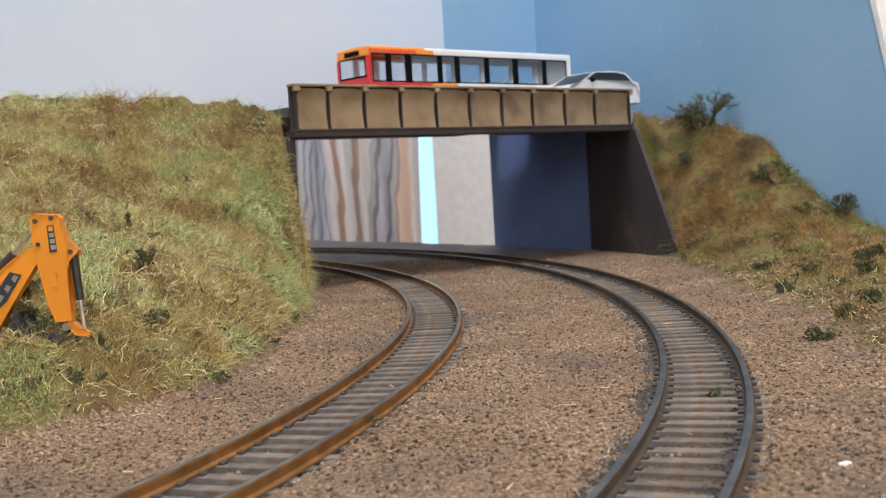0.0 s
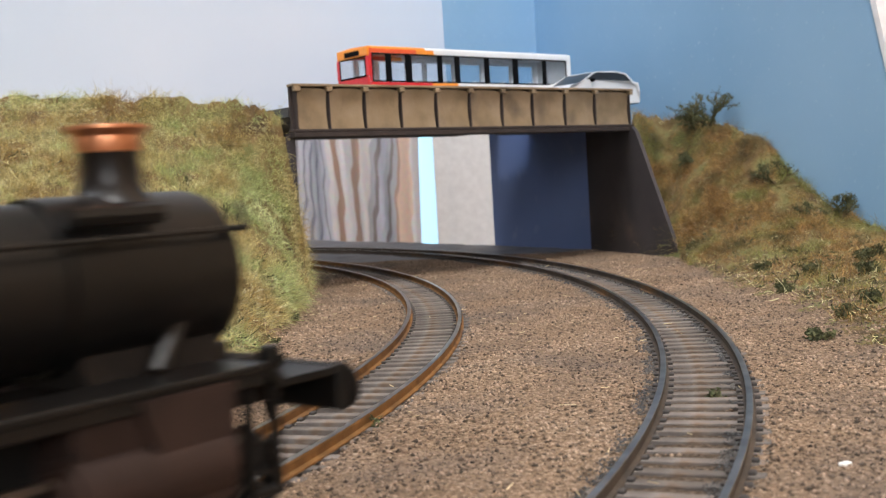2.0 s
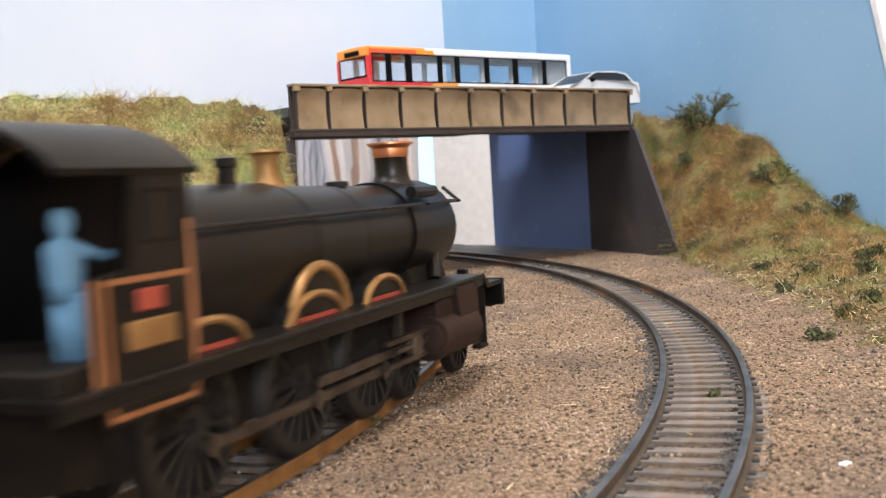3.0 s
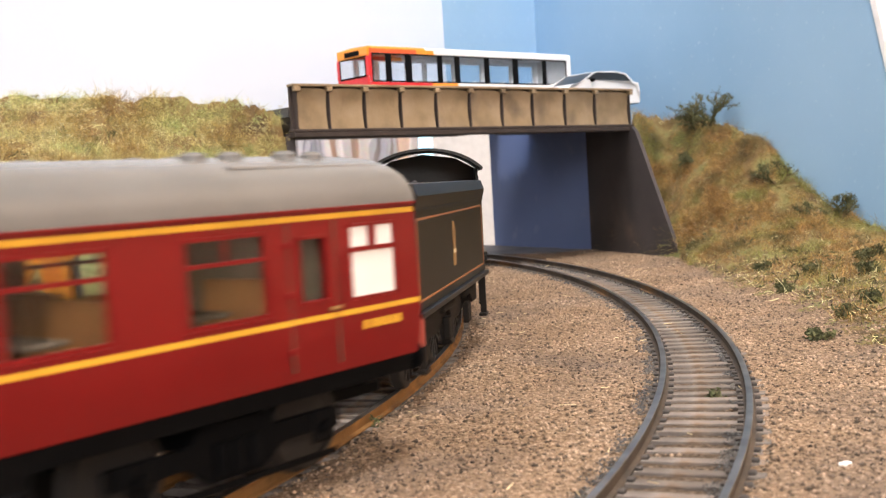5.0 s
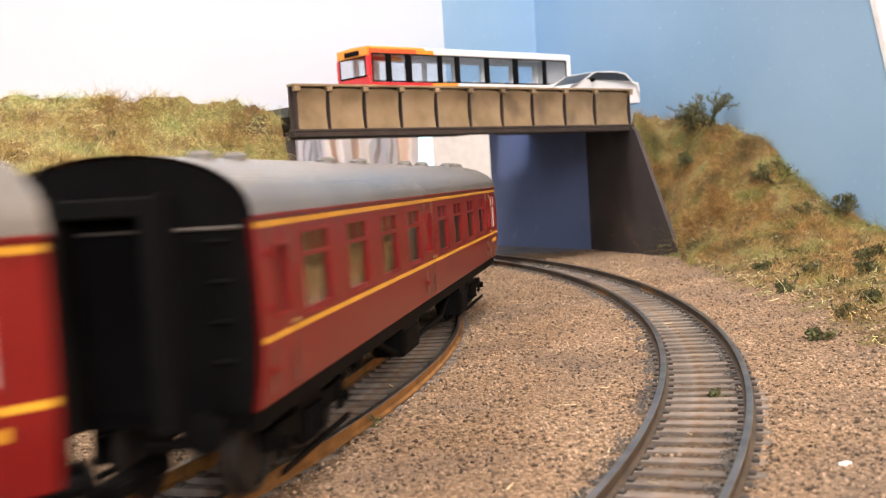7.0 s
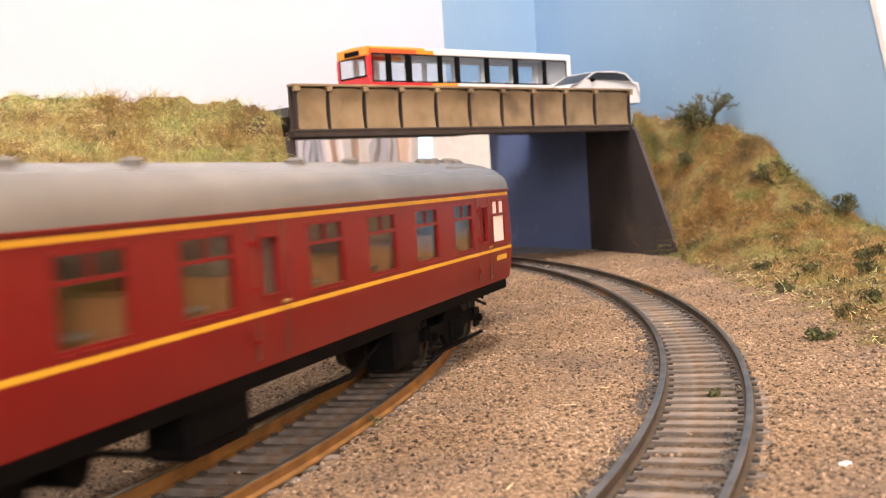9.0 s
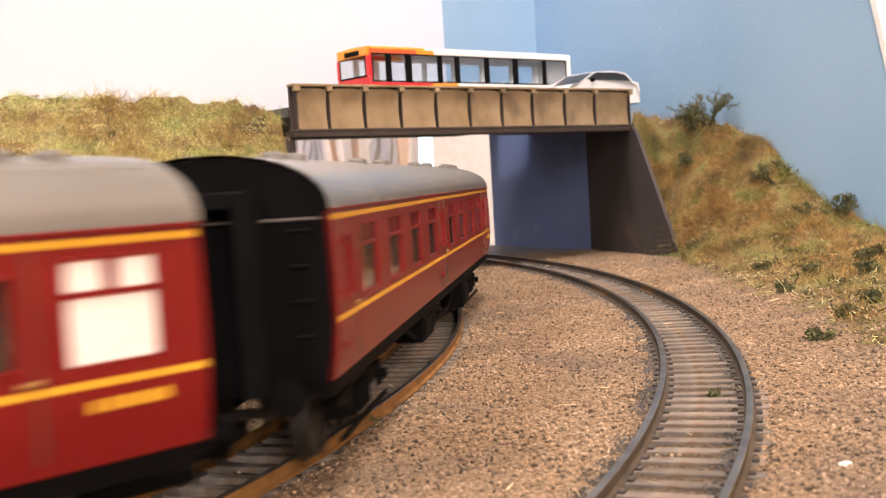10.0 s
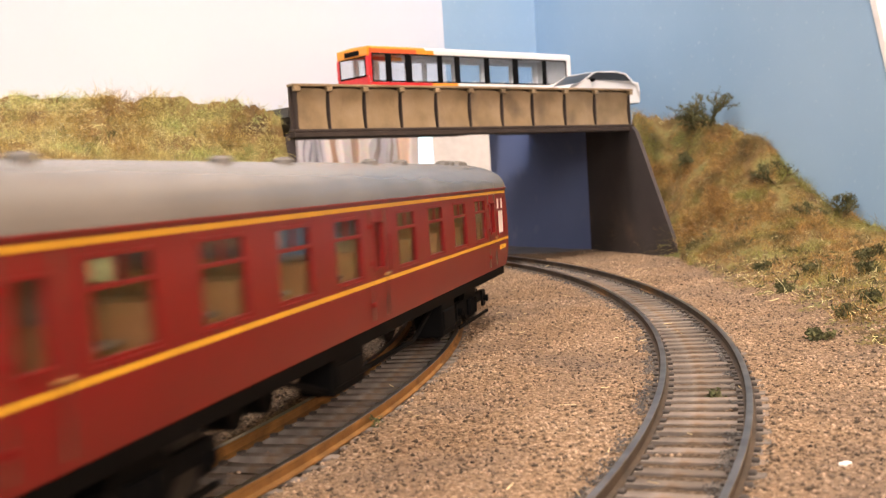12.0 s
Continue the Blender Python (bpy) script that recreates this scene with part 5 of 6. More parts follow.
    for k in range(1, 11):
        for y in (2, 17):
            share(seat, "bus_seat", mm(26 + k * 10.5, y, 7), root)
    for x in (24, 108):
        for y in (0.2, W - 3.4):
            bm = bmesh.new()
            lathe(bm, [(0.1, 0), (3.2, 0), (3.4, 0.4), (5.6, 0.3), (6.2, 0.8), (6.2, 2.6), (5.6, 3.2), (0.1, 3.2)], (0, 0, 0), "y", 20)
            o = part("wheel", bm, M["rubber"], root)
            o.matrix_basis = mm(x, y, 6.2)


def build_car():
    root = tagged(new("model_car"), "white model hatchback car beside the bridge parapet", "car")
    root.matrix_basis = mm(69.8, 587.4, DECK, 0, 0, math.degrees(math.atan2(GD[1], GD[0]))) @ Matrix.Scale(1.08, 4)
    W = 23.0
    bm = bmesh.new()
    low = [(0.5, 3.5), (0, 6), (0.6, 9.6), (4, 11.8), (17, 14.2), (51, 14.9), (56, 14.2), (57.3, 10), (57.2, 5), (56, 3.4)]
    prism(bm, low, "y", 0, W)
    bmesh.ops.bevel(bm, geom=[e for e in bm.edges if abs(e.verts[0].co.y - e.verts[1].co.y) < 0.01 and len(e.link_faces) == 2 and e.calc_face_angle(0) > 0.6], offset=1.2, segments=2, affect="EDGES")
    part("body", bm, M["car_white"], root, "glossy white car body")
    bm = bmesh.new()
    prism(bm, [(14, 13.6), (24.5, 19.0), (28, 19.8), (42, 20.0), (49, 18.8), (55, 14.5)], "y", 1.6, W - 1.6)
    cabin = part("cabin", bm, M["dark_pane"], root, "dark tinted windows")
    bm = bmesh.new()
    prism(bm, [(24.3, 18.8), (27.8, 19.9), (42, 20.2), (49.5, 19.0), (49.2, 18.5), (42, 19.5), (28, 19.3)], "y", 1.3, W - 1.3)
    part("car_roof", bm, M["car_white"], cabin)
    for y in (1.25, W - 1.75):
        bm = bmesh.new()
        prism(bm, [(13, 13.6), (24.3, 19.2), (25.2, 18.9), (14.6, 13.6)], "y", y, y + 0.5)
        part("window_pillar", bm, M["car_white"], cabin)
        bm = bmesh.new()
        prism(bm, [(54.6, 14.4), (48.6, 19.0), (49.8, 19.0), (56, 14.4)], "y", y, y + 0.5)
        part("window_pillar", bm, M["car_white"], cabin)
    bm = bmesh.new()
    box(bm, 20, 22.4, -1.6, 0.4, 14.2, 15.9, 0.4)
    part("wing_mirror", bm, M["rubber"], root)
    for y in (3, W - 5):
        bm = bmesh.new()
        box(bm, 56.6, 57.9, y - 1.5, y + 2, 7.5, 10, 0.3)
        part("rear_lamp", bm, M["plate_red"], root)
    bm = bmesh.new()
    box(bm, 56, 58.2, 0.6, W - 0.6, 3.2, 6.6, 0.5)
    part("bumper", bm, M["rubber"], root)
    for x in (10, 45):
        for y in (-0.1, W - 2.5):
            bm = bmesh.new()
            lathe(bm, [(0.1, 0.2), (2.6, 0.2), (2.8, 0), (4.0, 0.3), (4.2, 0.8), (4.2, 2.2), (0.1, 2.6)], axis="y", seg=16)
            o = part("wheel", bm, M["rubber"], root)
            o.matrix_basis = mm(x, y, 4.2)


build_bus()
build_car()


# ---- the backhoe digger at the foot of the bank ----
def build_digger():
    root = tagged(new("backhoe_digger"), "yellow orange model backhoe digger with its arm folded", "digger")
    root.matrix_basis = mm(-84.7, 237, 12.6, 0, 3.31, 4)
    K = 1 / 24.2

    def P(*pts):
        return [((x - 300) * K, (735 - y) * K) for x, y in pts]

    def plate(name, pts, y0, y1, mat, parent=root, label="", bev=0.25):
        bm = bmesh.new()
        prism(bm, P(*pts), "y", y0, y1)
        if bev:
            bmesh.ops.bevel(bm, geom=[e for e in bm.edges if len(e.link_faces) == 2 and e.calc_face_angle(0) > 1.0], offset=bev, segments=2, affect="EDGES")
        return part(name, bm, mat, parent, label)

    def pin(x, y, r, y0, y1, mat, parent):
        bm = bmesh.new()
        (u, v), = P((x, y))
        lathe(bm, [(0.02, y0), (r, y0), (r, y1), (0.02, y1)], (u, 0, v), "y", 12)
        return part("pin", bm, mat, parent)

    dip = plate("dipper", [(155, 75), (172, 56), (285, 60), (300, 78), (305, 112), (345, 198), (388, 250), (380, 272), (345, 310), (330, 380), (352, 622), (275, 630), (238, 540), (178, 300), (160, 200)], -1.7, 1.7, M["digger"], label="orange dipper arm")
    plate("rib", [(318, 385), (330, 385), (350, 620), (340, 622)], -2.0, 2.0, M["digger"], dip, bev=0)
    plate("boss", [(255, 365), (285, 365), (285, 440), (255, 440)], -2.1, -1.6, M["digger"], dip, bev=0.15)
    lab = plate("decal", [(236, 118), (272, 114), (288, 256), (250, 262)], -1.84, -1.72, M["digger_black"], dip, "black decal with pale marks", 0)
    for k in range(3):
        y = 158 + k * 32
        plate("decal_mark", [(247 + k * 4, y), (273 + k * 4, y - 3), (276 + k * 4, y + 20), (250 + k * 4, y + 23)], -1.92, -1.85, M["chrome"], lab, bev=0)
    plate("decal_mark", [(244, 124), (268, 122), (270, 146), (246, 148)], -1.92, -1.85, M["digger"], lab, bev=0)
    for x, y, r in ((178, 95, 0.55), (260, 78, 0.55), (192, 217, 0.5), (356, 256, 0.55)):
        pin(x, y, r, -2.1, 2.1, M["rod"], dip)
    boom = plate("boom", [(150, 238), (185, 260), (188, 305), (60, 520), (-60, 730), (-330, 1000), (-420, 940), (-150, 560), (0, 345), (70, 285)], -1.4, 1.4, M["digger"], label="orange boom")
    lab = plate("decal", [(-40, 480), (40, 362), (102, 378), (20, 520), (-20, 560)], -1.56, -1.42, M["digger_black"], boom, "black decal with pale marks", 0)
    for k in range(3):
        x, y = 62 - k * 38, 385 + k * 52
        plate("decal_mark", [(x - 14, y + 14), (x, y - 8), (x + 24, y + 2), (x + 4, y + 36)], -1.64, -1.57, M["chrome"], lab, bev=0)

    def ram(p, q, r, mat, name):
        bm = bmesh.new()
        (a, b), = P(p)
        (c, d), = P(q)
        tube(bm, (a, 0, b), (c, 0, d), r, seg=12)
        return part(name, bm, mat, root)

    ram((-160, 500), (52, 268), 1.0, M["digger_black"], "ram_cylinder")
    ram((45, 275), (170, 130), 0.45, M["chrome"], "ram_rod")
    ram((362, 275), (392, 515), 0.9, M["digger_black"], "ram_cylinder")
    ram((390, 510), (412, 670), 0.45, M["chrome"], "ram_rod")
    plate("bucket_link", [(318, 640), (345, 625), (400, 665), (440, 690), (432, 708), (370, 702)], -0.9, 0.9, M["digger"], label="orange bucket link")
    pin(325, 655, 0.85, -1.9, 1.9, M["chrome"], dip)
    # bucket: a bent shell with side cheeks and teeth
    bm = bmesh.new()
    shell = P((78, 575), (95, 570), (112, 632), (170, 668), (330, 690), (345, 705), (290, 757), (180, 765), (80, 748), (48, 690), (60, 610))
    prism(bm, shell, "y", -4.2, -3.6)
    prism(bm, shell, "y", 3.6, 4.2)
    outer = P((78, 575), (60, 610), (48, 690), (80, 748), (180, 765), (290, 757))
    inner = P((290, 740), (180, 748), (92, 733), (64, 690), (74, 615), (88, 578))
    prism(bm, outer + inner, "y", -3.6, 3.6)
    part("bucket", bm, M["digger_black"], root, "dark worn digging bucket")
    # tractor body beyond the arm
    bm = bmesh.new()
    prism(bm, [(-62, 2), (-62, 12), (-50, 15), (-44, 15), (-40, 30), (-24, 30), (-21, 14), (-20, 3)], "y", -9, 9)
    body = part("tractor_body", bm, M["digger"], root, "orange tractor body with cab")
    for y in (-9.3, 8.9):
        bm = bmesh.new()
        prism(bm, [(-39, 16), (-37, 28), (-25.5, 28), (-23.5, 16)], "y", y, y + 0.4)
        part("cab_window", bm, M["dark_pane"], body)
    for x, r in ((-30, 8.6), (-55, 6.6)):
        for y in (-13, 9.2):
            bm = bmesh.new()
            lathe(bm, [(0.1, 0.5), (r * 0.5, 0.3), (r * 0.55, 0), (r * 0.95, 0.2), (r, 0.8), (r, 3.2), (r * 0.95, 3.8), (0.1, 3.6)], axis="y", seg=22)
            o = part("wheel", bm, M["rubber"], root)
            o.matrix_basis = mm(x, y, r - 6.5)


build_digger()


# ---- plants and loose material on the ground ----
def scatter(n, box_, test, seed, weight=None):
    rng = np.random.RandomState(seed)
    out = []
    while sum(len(o) for o in out) < n:
        x = rng.uniform(box_[0], box_[1], 60000)
        y = rng.uniform(box_[2], box_[3], 60000)
        keep = test(x, y)
        if weight is not None:
            keep &= rng.rand(60000) < weight(x, y)
        out.append(np.stack([x[keep], y[keep]], -1))
    return np.concatenate(out)[:n], rng


def build_grass(name, box_, hill, n, seed, label, short=1.0, material="grass"):
    def test(x, y):
        return inside(hill, x, y) & (ground_height(x, y) - BED + 4 * bumps(x, y, 13, 7) > 1.0)

    def weight(x, y):
        s = np.hypot(ground_height(x + 2, y) - ground_height(x - 2, y), ground_height(x, y + 2) - ground_height(x, y - 2)) / 4
        return np.clip(0.32 + 0.3 * s, 0, 1) * np.clip((ground_height(x, y) - BED) / 6, 0.25, 1) * np.clip(0.7 + 1.6 * bumps(x, y, 7, 15) + 0.8 * bumps(x, y, 3, 16), 0.06, 1)

    p, rng = scatter(n, box_, test, seed, weight)
    x, y = p[:, 0], p[:, 1]
    z = rough_height(x, y) - 0.4
    e = 1.5
    gx, gy = (ground_height(x + e, y) - ground_height(x - e, y)) / (2 * e), (ground_height(x, y + e) - ground_height(x, y - e)) / (2 * e)
    # fibres point every way, mostly out of the slope, and curl over
    up = np.stack([-gx, -gy, np.ones(n)], -1) / np.sqrt(1 + gx * gx + gy * gy)[:, None]
    wild = rng.normal(0, 1, (n, 3))
    wild /= np.linalg.norm(wild, axis=1)[:, None]
    d = 0.42 * up + 1.0 * wild
    d /= np.linalg.norm(d, axis=1)[:, None]
    L = short * (1.4 + 5.2 * rng.rand(n) ** 1.7) * (0.6 + 1.0 * (bumps(x, y, 17, 12) + 0.5))
    w = rng.uniform(0.04, 0.1, n)
    sd = np.cross(d, rng.normal(0, 1, (n, 3)))
    sd *= (w / (np.linalg.norm(sd, axis=1) + 1e-6))[:, None]
    base = np.stack([x, y, z], -1)
    mid = base + d * (L * 0.55)[:, None]
    tip = mid + (d + rng.normal(0, 0.7, (n, 3)) - np.array([0, 0, 0.15])) * (L * 0.45)[:, None]
    V = np.stack([base - sd, base + sd, mid + sd * 0.8, mid - sd * 0.8, tip], 1)
    i = np.arange(n)[:, None] * 5
    F = np.concatenate([i + [[0, 1, 2]], i + [[0, 2, 3]], i + [[3, 2, 4]]])
    ob = soup(name, V, F, M[material])
    tagged(ob, label, "grass", kind="stuff")


build_grass("static_grass", (-240, -45, 150, 500), HILL_L, 360000, 21, "tangled straw and green static grass on the bank")
build_grass("static_grass", (90, 260, 200, 640), HILL_R, 260000, 22, "tangled brown and dull green grass on the bank", 0.9, "grass_brown")


def build_glint_fibres(name, box_, hill, n, seed, label):
    """Sparse glossy fibres on top of the grass; their pale colour paints in glints."""
    p, rng = scatter(n, box_, lambda x, y: inside(hill, x, y) & (ground_height(x, y) > BED + 0.6), seed)
    x, y = p[:, 0], p[:, 1]
    q = np.stack([x, y, rough_height(x, y) + rng.uniform(0.3, 2.6, n)], -1)
    d = rng.normal(0, 1, (n, 3)) * np.array([1, 1, 0.7])
    d /= np.linalg.norm(d, axis=1)[:, None]
    L = rng.uniform(0.5, 2.4, n) * (1 + 1.6 * (rng.rand(n) < 0.12))
    w = rng.uniform(0.05, 0.13, n)
    rings = []
    for k in range(4):
        u = np.cross(d, np.array([0.3, 0.2, 1.0]))
        u *= (w / np.linalg.norm(u, axis=1))[:, None]
        v = np.cross(d, u)
        rings.append(np.stack([q + u, q - 0.5 * u + 0.87 * v, q - 0.5 * u - 0.87 * v], 1))
        d = d + rng.normal(0, 0.3, (n, 3))
        d /= np.linalg.norm(d, axis=1)[:, None]
        q = q + d * (L / 3)[:, None]
    V = np.concatenate(rings, 1)
    quads = np.array([[3 * k + j, 3 * k + (j + 1) % 3, 3 * k + 3 + (j + 1) % 3, 3 * k + 3 + j] for k in range(3) for j in range(3)])
    F = (np.arange(n)[:, None, None] * 12 + quads[None]).reshape(-1, 4)
    tagged(soup(name, V, F, M["glint_fibre"]), label, "grass", kind="stuff")


build_glint_fibres("pale_fibres", (-240, -45, 150, 500), HILL_L, 16000, 23, "pale glossy fibres as painted glints on top of the grass")
build_glint_fibres("pale_fibres", (90, 215, 200, 640), HILL_R, 2200, 24, "pale straw fibres as painted glints on the brown bank")


def build_grains():
    """Ballast grains, straws and crumbs lying all over the ground."""
    def clear(x, y):
        one = along([(LEFT.x[k], LEFT.y[k], 0) for k in range(600, len(LEFT.s), 10)], x, y)[0]
        two = along([(RIGHT.x[k], RIGHT.y[k], 0) for k in range(150, len(RIGHT.s), 10)], x, y)[0]
        return (np.abs(one - 8.35) > 1.3) & (np.abs(two - 8.35) > 1.3) & ((one > 8) | (bumps(x, y, 3, 4) > 0.33)) & ((two > 8) | (bumps(x, y, 3, 5) > 0.33)) & (ground_height(x, y) < 3)

    def weight(x, y):
        return np.clip(1.25 - y / 520, 0.12, 1)

    n = 200000
    p, rng = scatter(n, (-130, 200, 90, 640), clear, 33, weight)
    x, y = p[:, 0], p[:, 1]
    z = rough_height(x, y)
    r = 0.09 + 0.5 * rng.rand(n) ** 5
    octa = np.array([[1, 0, 0], [0, 1, 0], [-1, 0, 0], [0, -1, 0], [0, 0, 0.8], [0, 0, -0.6]], float)
    a = rng.rand(n) * 6.28
    c, s = np.cos(a), np.sin(a)
    V = octa[None] * (r[:, None, None] * rng.uniform(0.6, 1.4, (n, 6, 1)))
    V = np.stack([V[..., 0] * c[:, None] - V[..., 1] * s[:, None], V[..., 0] * s[:, None] + V[..., 1] * c[:, None], V[..., 2]], -1)
    V += np.stack([x, y, z + 0.1], -1)[:, None]
    tri = np.array([[0, 1, 4], [1, 2, 4], [2, 3, 4], [3, 0, 4], [1, 0, 5], [2, 1, 5], [3, 2, 5], [0, 3, 5]])
    F = (np.arange(n)[:, None, None] * 6 + tri[None]).reshape(-1, 3)
    # grey grains have gathered against the outer track's rails
    t = rng.uniform(-280, 330, n)
    tx, ty, ta = (np.interp(t, RIGHT.s, v) for v in (RIGHT.x, RIGHT.y, RIGHT.a))
    off = np.where(rng.rand(n) < 0.55, rng.normal(-11.2, 1.1, n), rng.normal(6.1, 0.9, n))
    gx, gy = tx + np.sin(ta) * off, ty - np.cos(ta) * off
    lie = (np.abs(np.abs(off) - 8.35) > 1.3) & (bumps(gx, gy, 6, 51) + 0.6 * bumps(gx, gy, 2.2, 52) > -0.05)
    lie &= (np.arange(n) < 70000) & (r < 0.32)
    G = V[lie] - np.stack([x, y, z], -1)[lie][:, None] + np.stack([gx, gy, np.maximum(rough_height(gx, gy), -2.7)], -1)[lie][:, None]
    tagged(soup("grey_ballast_grains", G, (np.arange(len(G))[:, None, None] * 6 + tri[None]).reshape(-1, 3), M["grey_grain"]), "grey ballast grains gathered along the rails", "ballast", kind="stuff")
    tagged(soup("ballast_grains", V, F, M["grain"]), "fine brown and grey ballast grains", "ballast", kind="stuff")

    n = 300
    p, rng = scatter(n, (-130, 200, 120, 560), lambda x, y: ground_height(x, y) < 30, 35)
    x, y = p[:, 0], p[:, 1]
    z = rough_height(x, y) + 0.5
    a, L = rng.rand(n) * 6.28, rng.uniform(0.8, 3.6, n)
    d = np.stack([np.cos(a), np.sin(a), rng.uniform(-0.05, 0.2, n)], -1) * L[:, None]
    sd = np.stack([-np.sin(a), np.cos(a), np.zeros(n)], -1) * 0.1
    b = np.stack([x, y, z], -1)
    up = np.array([0, 0, 0.14])
    V = np.stack([b - sd, b + sd, b + up, b + d - sd, b + d + sd, b + d + up], 1)
    tri = np.array([[0, 1, 4], [0, 4, 3], [1, 2, 5], [1, 5, 4], [2, 0, 3], [2, 3, 5]])
    F = (np.arange(n)[:, None, None] * 6 + tri[None]).reshape(-1, 3)
    tagged(soup("loose_straws", V, F, M["straw"]), "loose pale straws on the ground", "straw", kind="stuff")


build_grains()


def build_litter():
    """Short dark bent sticks and scraps caught in the grass."""
    n = 1500
    p, rng = scatter(n, (-230, 220, 170, 600), lambda x, y: (inside(HILL_L, x, y) | inside(HILL_R, x, y)) & (ground_height(x, y) > BED + 0.6), 61,
                     lambda x, y: np.clip(0.25 + 2.2 * bumps(x, y, 14, 63), 0.03, 1) * np.where(ground_height(x, y) < 18, 1.0, 0.35))
    verts, faces = [], []
    for x, y in p:
        z = float(rough_height(np.array([x]), np.array([y]))[0]) + rng.uniform(0.8, 2.8)
        q = np.array([x, y, z])
        d = rng.normal(0, 1, 3) * (1, 1, 0.5)
        w = rng.uniform(0.12, 0.42)
        last = None
        for k in range(4):
            u = np.cross(d, (0.2, 0.1, 1.0))
            u = u / np.linalg.norm(u) * w * (1 - 0.2 * k)
            v = np.array([0, 0, 1.0]) * w * (1 - 0.2 * k)
            i0 = len(verts)
            verts += [q + u, q + v, q - u, q - v]
            if last is not None:
                faces += [(last + j, last + (j + 1) % 4, i0 + (j + 1) % 4, i0 + j) for j in range(4)]
            last = i0
            d = d / np.linalg.norm(d) + rng.normal(0, 0.45, 3)
            q = q + d / np.linalg.norm(d) * rng.uniform(0.4, 1.7)
    tagged(soup("twig_litter", verts, faces, M["twig"]), "dark broken twigs scattered in the grass", "twigs", kind="stuff")


build_litter()


def build_shrub(x, y, z, r, h, seed, label, leaves=60, bare=False):
    """A wiry little bush: a root with twigs, and small ragged leaf clumps along them."""
    rng = random.Random(seed)
    root = tagged(new("twig_bush" if bare else "small_bush"), label, "bush", "bushes on the banks")
    root.matrix_basis = mm(x, y, z)
    bm = bmesh.new()
    tips = []

    def grow(p, d, L, w, depth):
        q = p + d * L
        tube(bm, p, q, w, w * 0.65, 5)
        tips.append(q)
        tips.append(p.lerp(q, 0.55))
        if depth:
            for _ in range(rng.choice((2, 2, 3))):
                e = (d + Vector((rng.uniform(-1, 1), rng.uniform(-1, 1), rng.uniform(-0.5, 0.7)))).normalized()
                grow(q, e, L * rng.uniform(0.55, 0.8), w * 0.65, depth - 1)

    for k in range((5 if h < 12 else 9) if not bare else 3):
        a = rng.uniform(0, 6.28)
        d = Vector((math.cos(a) * r, math.sin(a) * r, h * rng.uniform(0.4, 1))).normalized()
        grow(Vector((rng.gauss(0, 0.12 * h), rng.gauss(0, 0.12 * h), -0.6)), d, h * 0.42, 0.36 + 0.012 * h, 2 if h < 12 else 3)
    part("twig_frame", bm, M["twig"], root)
    if not bare:
        bm = bmesh.new()
        for _ in range(leaves):
            t = rng.choice(tips) + Vector((rng.gauss(0, 0.6), rng.gauss(0, 0.6), rng.gauss(0, 0.5)))
            for _ in range(4):
                c = t + Vector((rng.gauss(0, 0.45), rng.gauss(0, 0.45), rng.gauss(0, 0.4)))
                u = Vector((rng.gauss(0, 1), rng.gauss(0, 1), rng.gauss(0, 1))).normalized() * rng.uniform(0.35, 0.8)
                v = Vector((rng.gauss(0, 1), rng.gauss(0, 1), rng.gauss(0, 1))).normalized() * rng.uniform(0.25, 0.5)
                q = [bm.verts.new(c + o) for o in (-u, v, u, -v)]
                bm.faces.new((q[0], q[1], q[2]))
                bm.faces.new((q[0], q[2], q[3]))
        part("foliage", bm, M["tuft"], root)
    return root


for i, (x, y, r, h, bare) in enumerate(((151, 593, 24.0, 22, False), (143, 601, 9, 13, False), (137, 585.5, 9.0, 9, False), (166.6, 543.5, 12, 13, False), (176, 518, 12, 10, False), (190, 515.5, 9, 12, False), (160, 411, 5, 8, False), (168, 404, 5, 8, False),
                                        (143, 410, 5, 6, True), (134, 396, 4, 6, False), (121.5, 378.5, 4, 5, True), (138, 493, 4, 6, True), (150, 470, 4, 6, True), (118, 346, 3, 5, True), (114, 366, 3, 4.5, False), (111, 303, 3, 4.5, False), (118, 303, 3, 5, True), (126, 320, 3, 5, False),
                                        (94, 271, 2.5, 3.4, False), (103, 258, 3, 4, True), (110, 262, 3, 4, False), (133, 360, 3, 6, True), (148, 378, 3, 6, False), (155, 440, 4, 6, True), (128, 430, 3, 5, False))):
    build_shrub(x, y, float(rough_height(np.array([x]), np.array([y]))[0]), r, h, 40 + i, "dark green wiry bush in dry grass" if not bare else "bare brown twigs in dry grass", (170 if h < 14 else 520), bare)
for i, (x, y, h, bare) in enumerate(((-79.9, 402, 8, True), (-77, 401, 6, True), (-84.5, 301.5, 7, False), (-73.4, 286, 5, True), (-79.2, 245.5, 5, True), (-83.7, 253, 5, True), (-63.5, 273, 3.4, True), (-59, 302, 4, True), (-97, 250, 6, False), (-94, 240, 5, False), (-88, 236, 4.5, False),
                                     (-67, 389, 4, False), (-97.2, 417.5, 5, True), (-131, 441, 6, True), (-103, 359, 6, True), (-95, 352, 5, True), (-115, 357, 6, True), (-52.5, 318, 2.6, False), (-53, 370, 4, False), (-55.3, 258, 2.2, False), (-82, 264, 5, True), (-72, 268, 4, False), (-60, 290, 3, True),
                                     (-76, 232, 3.4, True), (-86, 221, 3.4, True), (-80, 228, 3, False), (-69, 255, 3.2, True))):
    build_shrub(x, y, float(rough_height(np.array([x]), np.array([y]))[0]), 1.5, h, 70 + i, "dark green sprig in dry grass" if not bare else "dark bare twigs in dry grass", 40, bare)
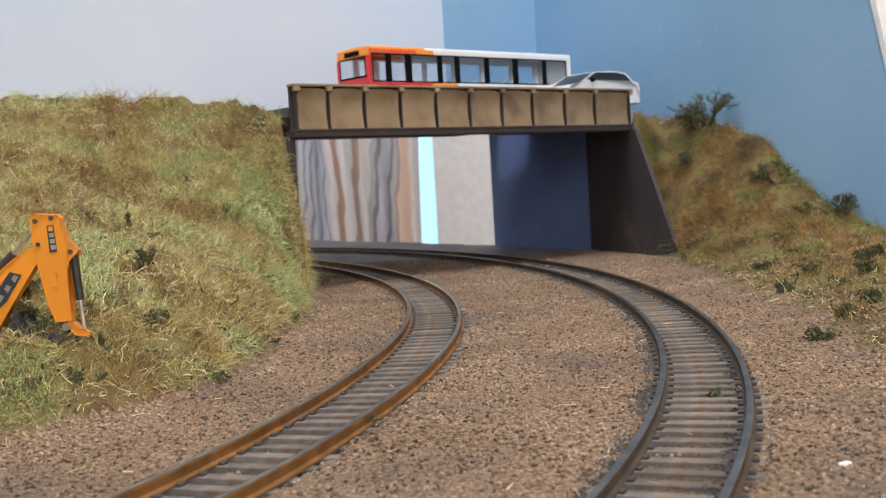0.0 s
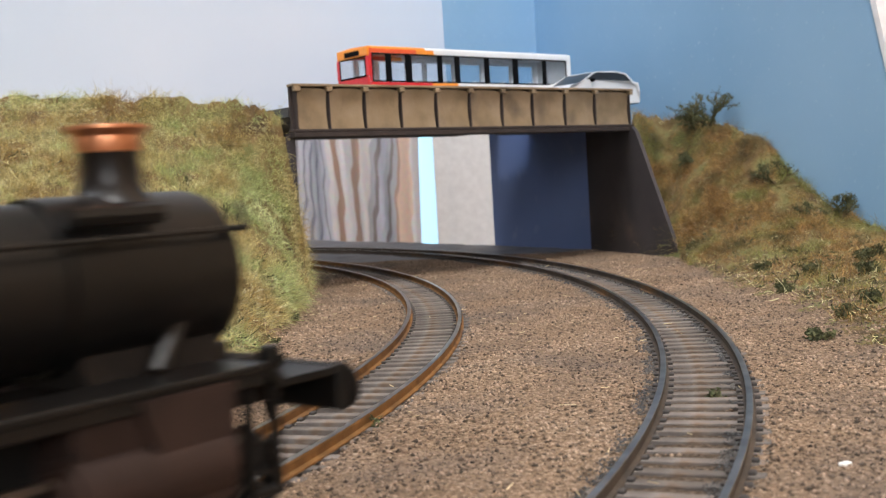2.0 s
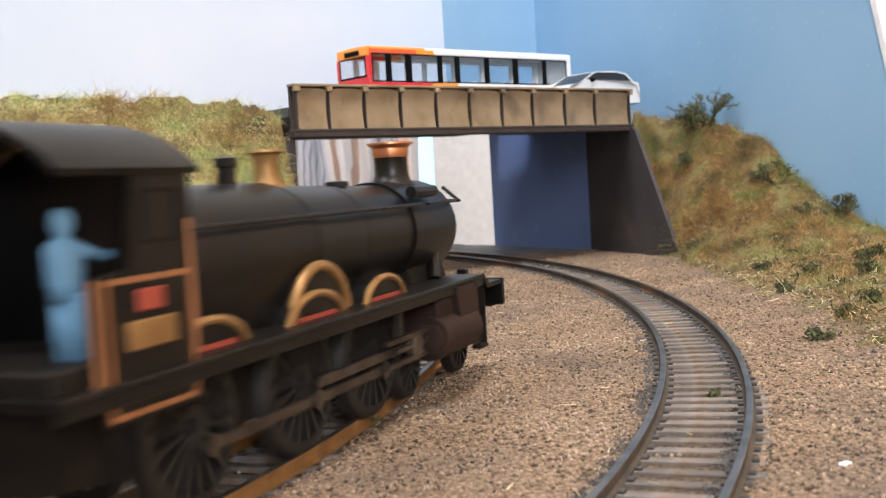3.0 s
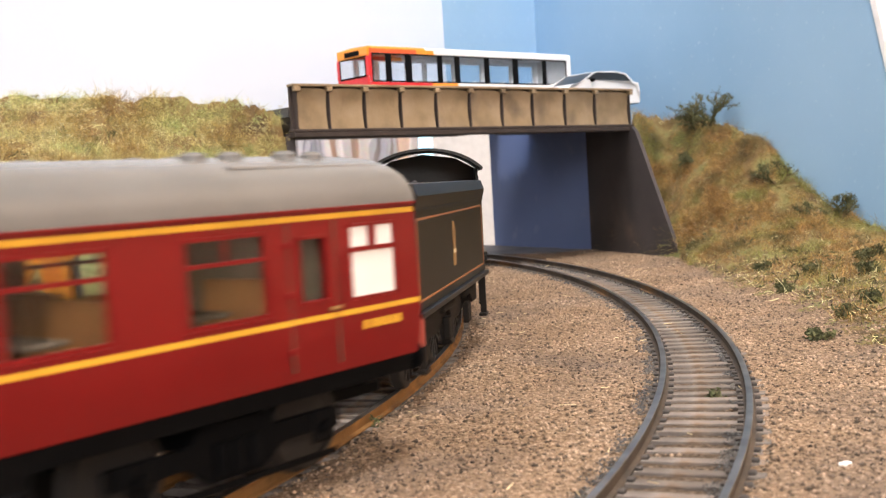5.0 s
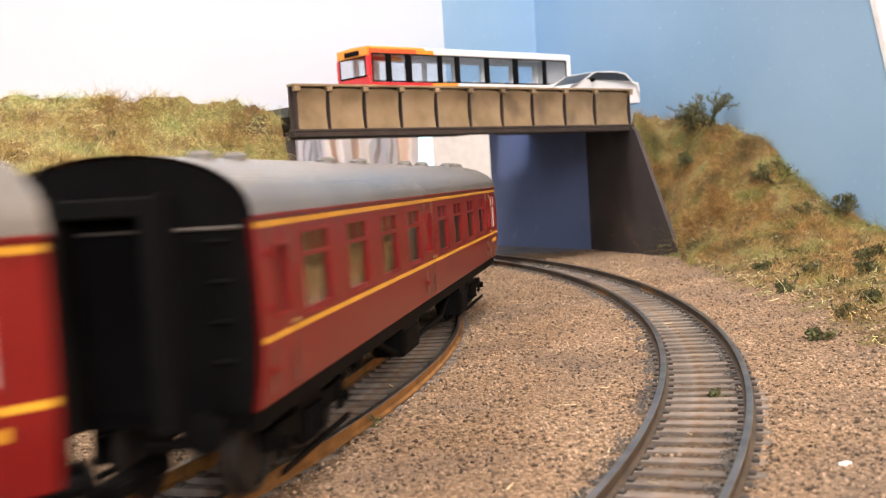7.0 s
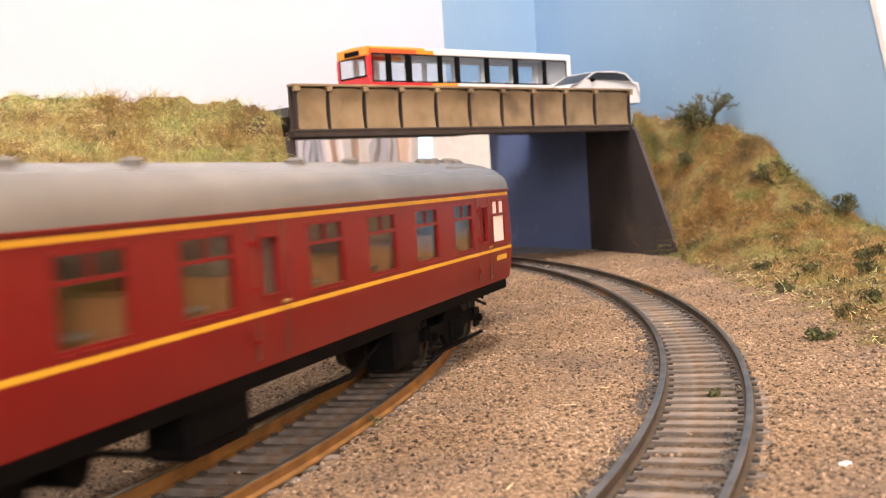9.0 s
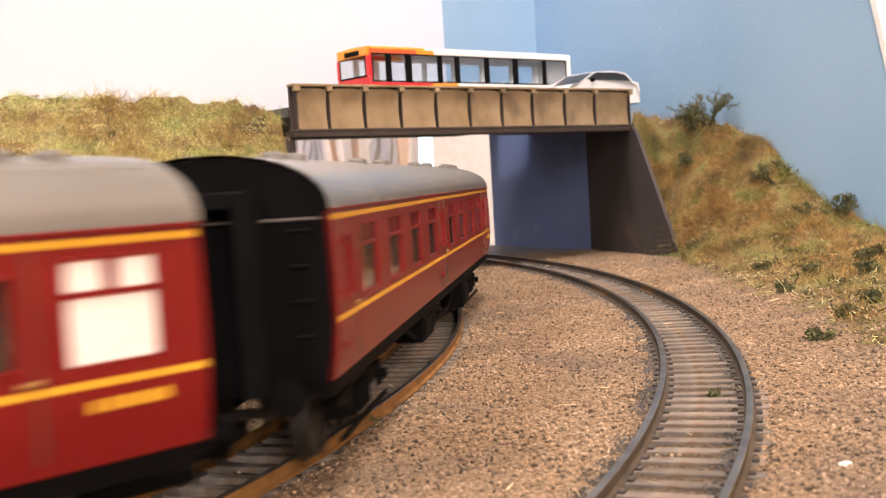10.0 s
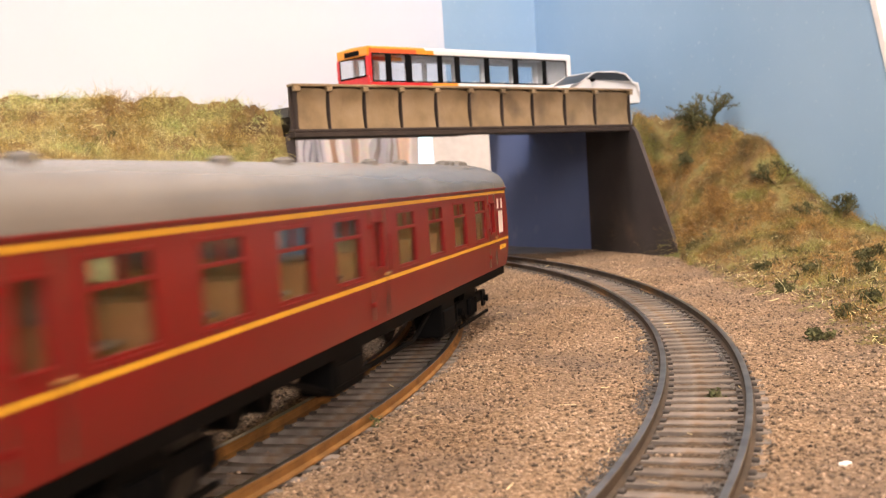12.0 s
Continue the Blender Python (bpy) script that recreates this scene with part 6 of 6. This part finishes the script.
for i, (x, y) in enumerate(((-15.2, 203), (53, 212))):
    build_shrub(x, y, -2.6, 2.0, 1.8, 95 + i, "green crumb of foliage beside the rail" if i == 0 else "green crumb of foliage between the rails", 30, False)

bm = bmesh.new()
bmesh.ops.create_icosphere(bm, subdivisions=1, radius=1.0)
for v in bm.verts:
    v.co = Vector((v.co.x * 1.3, v.co.y * 0.8, v.co.z * 0.5))
ob = part("white_stone_chip", bm, M["stone_white"])
ob.matrix_basis = mm(57.4, 157, -2.2, 0, 0, 20)
tagged(ob, "small white stone chip on the ballast", "stone")


# ---- how the train runs ----
# seconds, and the first coach's middle along the track
TRAVEL = [(-1.0, -903.0), (0.0, -796.0), (1.5, -641.0), (2.0, -592.0), (3.2, -466.5), (5.0, -284.3), (7.0, -80.7), (8.8, 93.5), (9.4, 151.8), (10.2, 239.5), (11.0, 326.5), (11.5, 381.0), (12.0, 435.0), (13.0, 542.0)]


def travel(t):
    """Smooth through the rows above."""
    i = max(1, min(len(TRAVEL) - 3, sum(1 for r in TRAVEL if r[0] <= t) - 1))
    (t0, s0), (t1, s1), (t2, s2), (t3, s3) = TRAVEL[i - 1:i + 3]
    h = t2 - t1
    m1, m2 = (s2 - s0) / (t2 - t0), (s3 - s1) / (t3 - t1)
    u = (t - t1) / h
    return (2 * u ** 3 - 3 * u ** 2 + 1) * s1 + (u ** 3 - 2 * u ** 2 + u) * h * m1 + (-2 * u ** 3 + 3 * u ** 2) * s2 + (u ** 3 - u ** 2) * h * m2


PITCH = 278.5


def motions():
    times = [i * 0.1 for i in range(121)]
    fine = [i / 15 for i in range(181)]
    for ob, lead, pivot in ((LOCO, 301.5, 30), (TENDER, 199, 25), (COACHES[0], 0, 93), (COACHES[1], -PITCH, 93), (COACHES[2], -2 * PITCH, 93)):
        rows = []
        for t in times:
            x, y, a = LEFT.chord(travel(t) + lead, pivot)
            rows.append((t, mm(x, y, 0, 0, 0, math.degrees(a))))
        walk(ob, rows)
        if ob == LOCO:
            walk(FIGURE, [(t, m @ mm(-35, -9.5, 24.4)) for t, m in rows])
        for c in ob.children:
            if "radius" in c:
                r = c["radius"]
                x = c.matrix_basis.translation.x / MM
                walk(c, [(t, mm(x, 0, r, 0, math.degrees(travel(t) / r), 0)) for t in fine])
            elif "crank" in c:
                turn = 0.0 if c["crank"] > 0 else math.pi / 2
                walk(c, [(t, mm(4.2 * math.sin(travel(t) / 11.3 + turn), 0, 11.3 + 4.2 * math.cos(travel(t) / 11.3 + turn))) for t in fine])


motions()
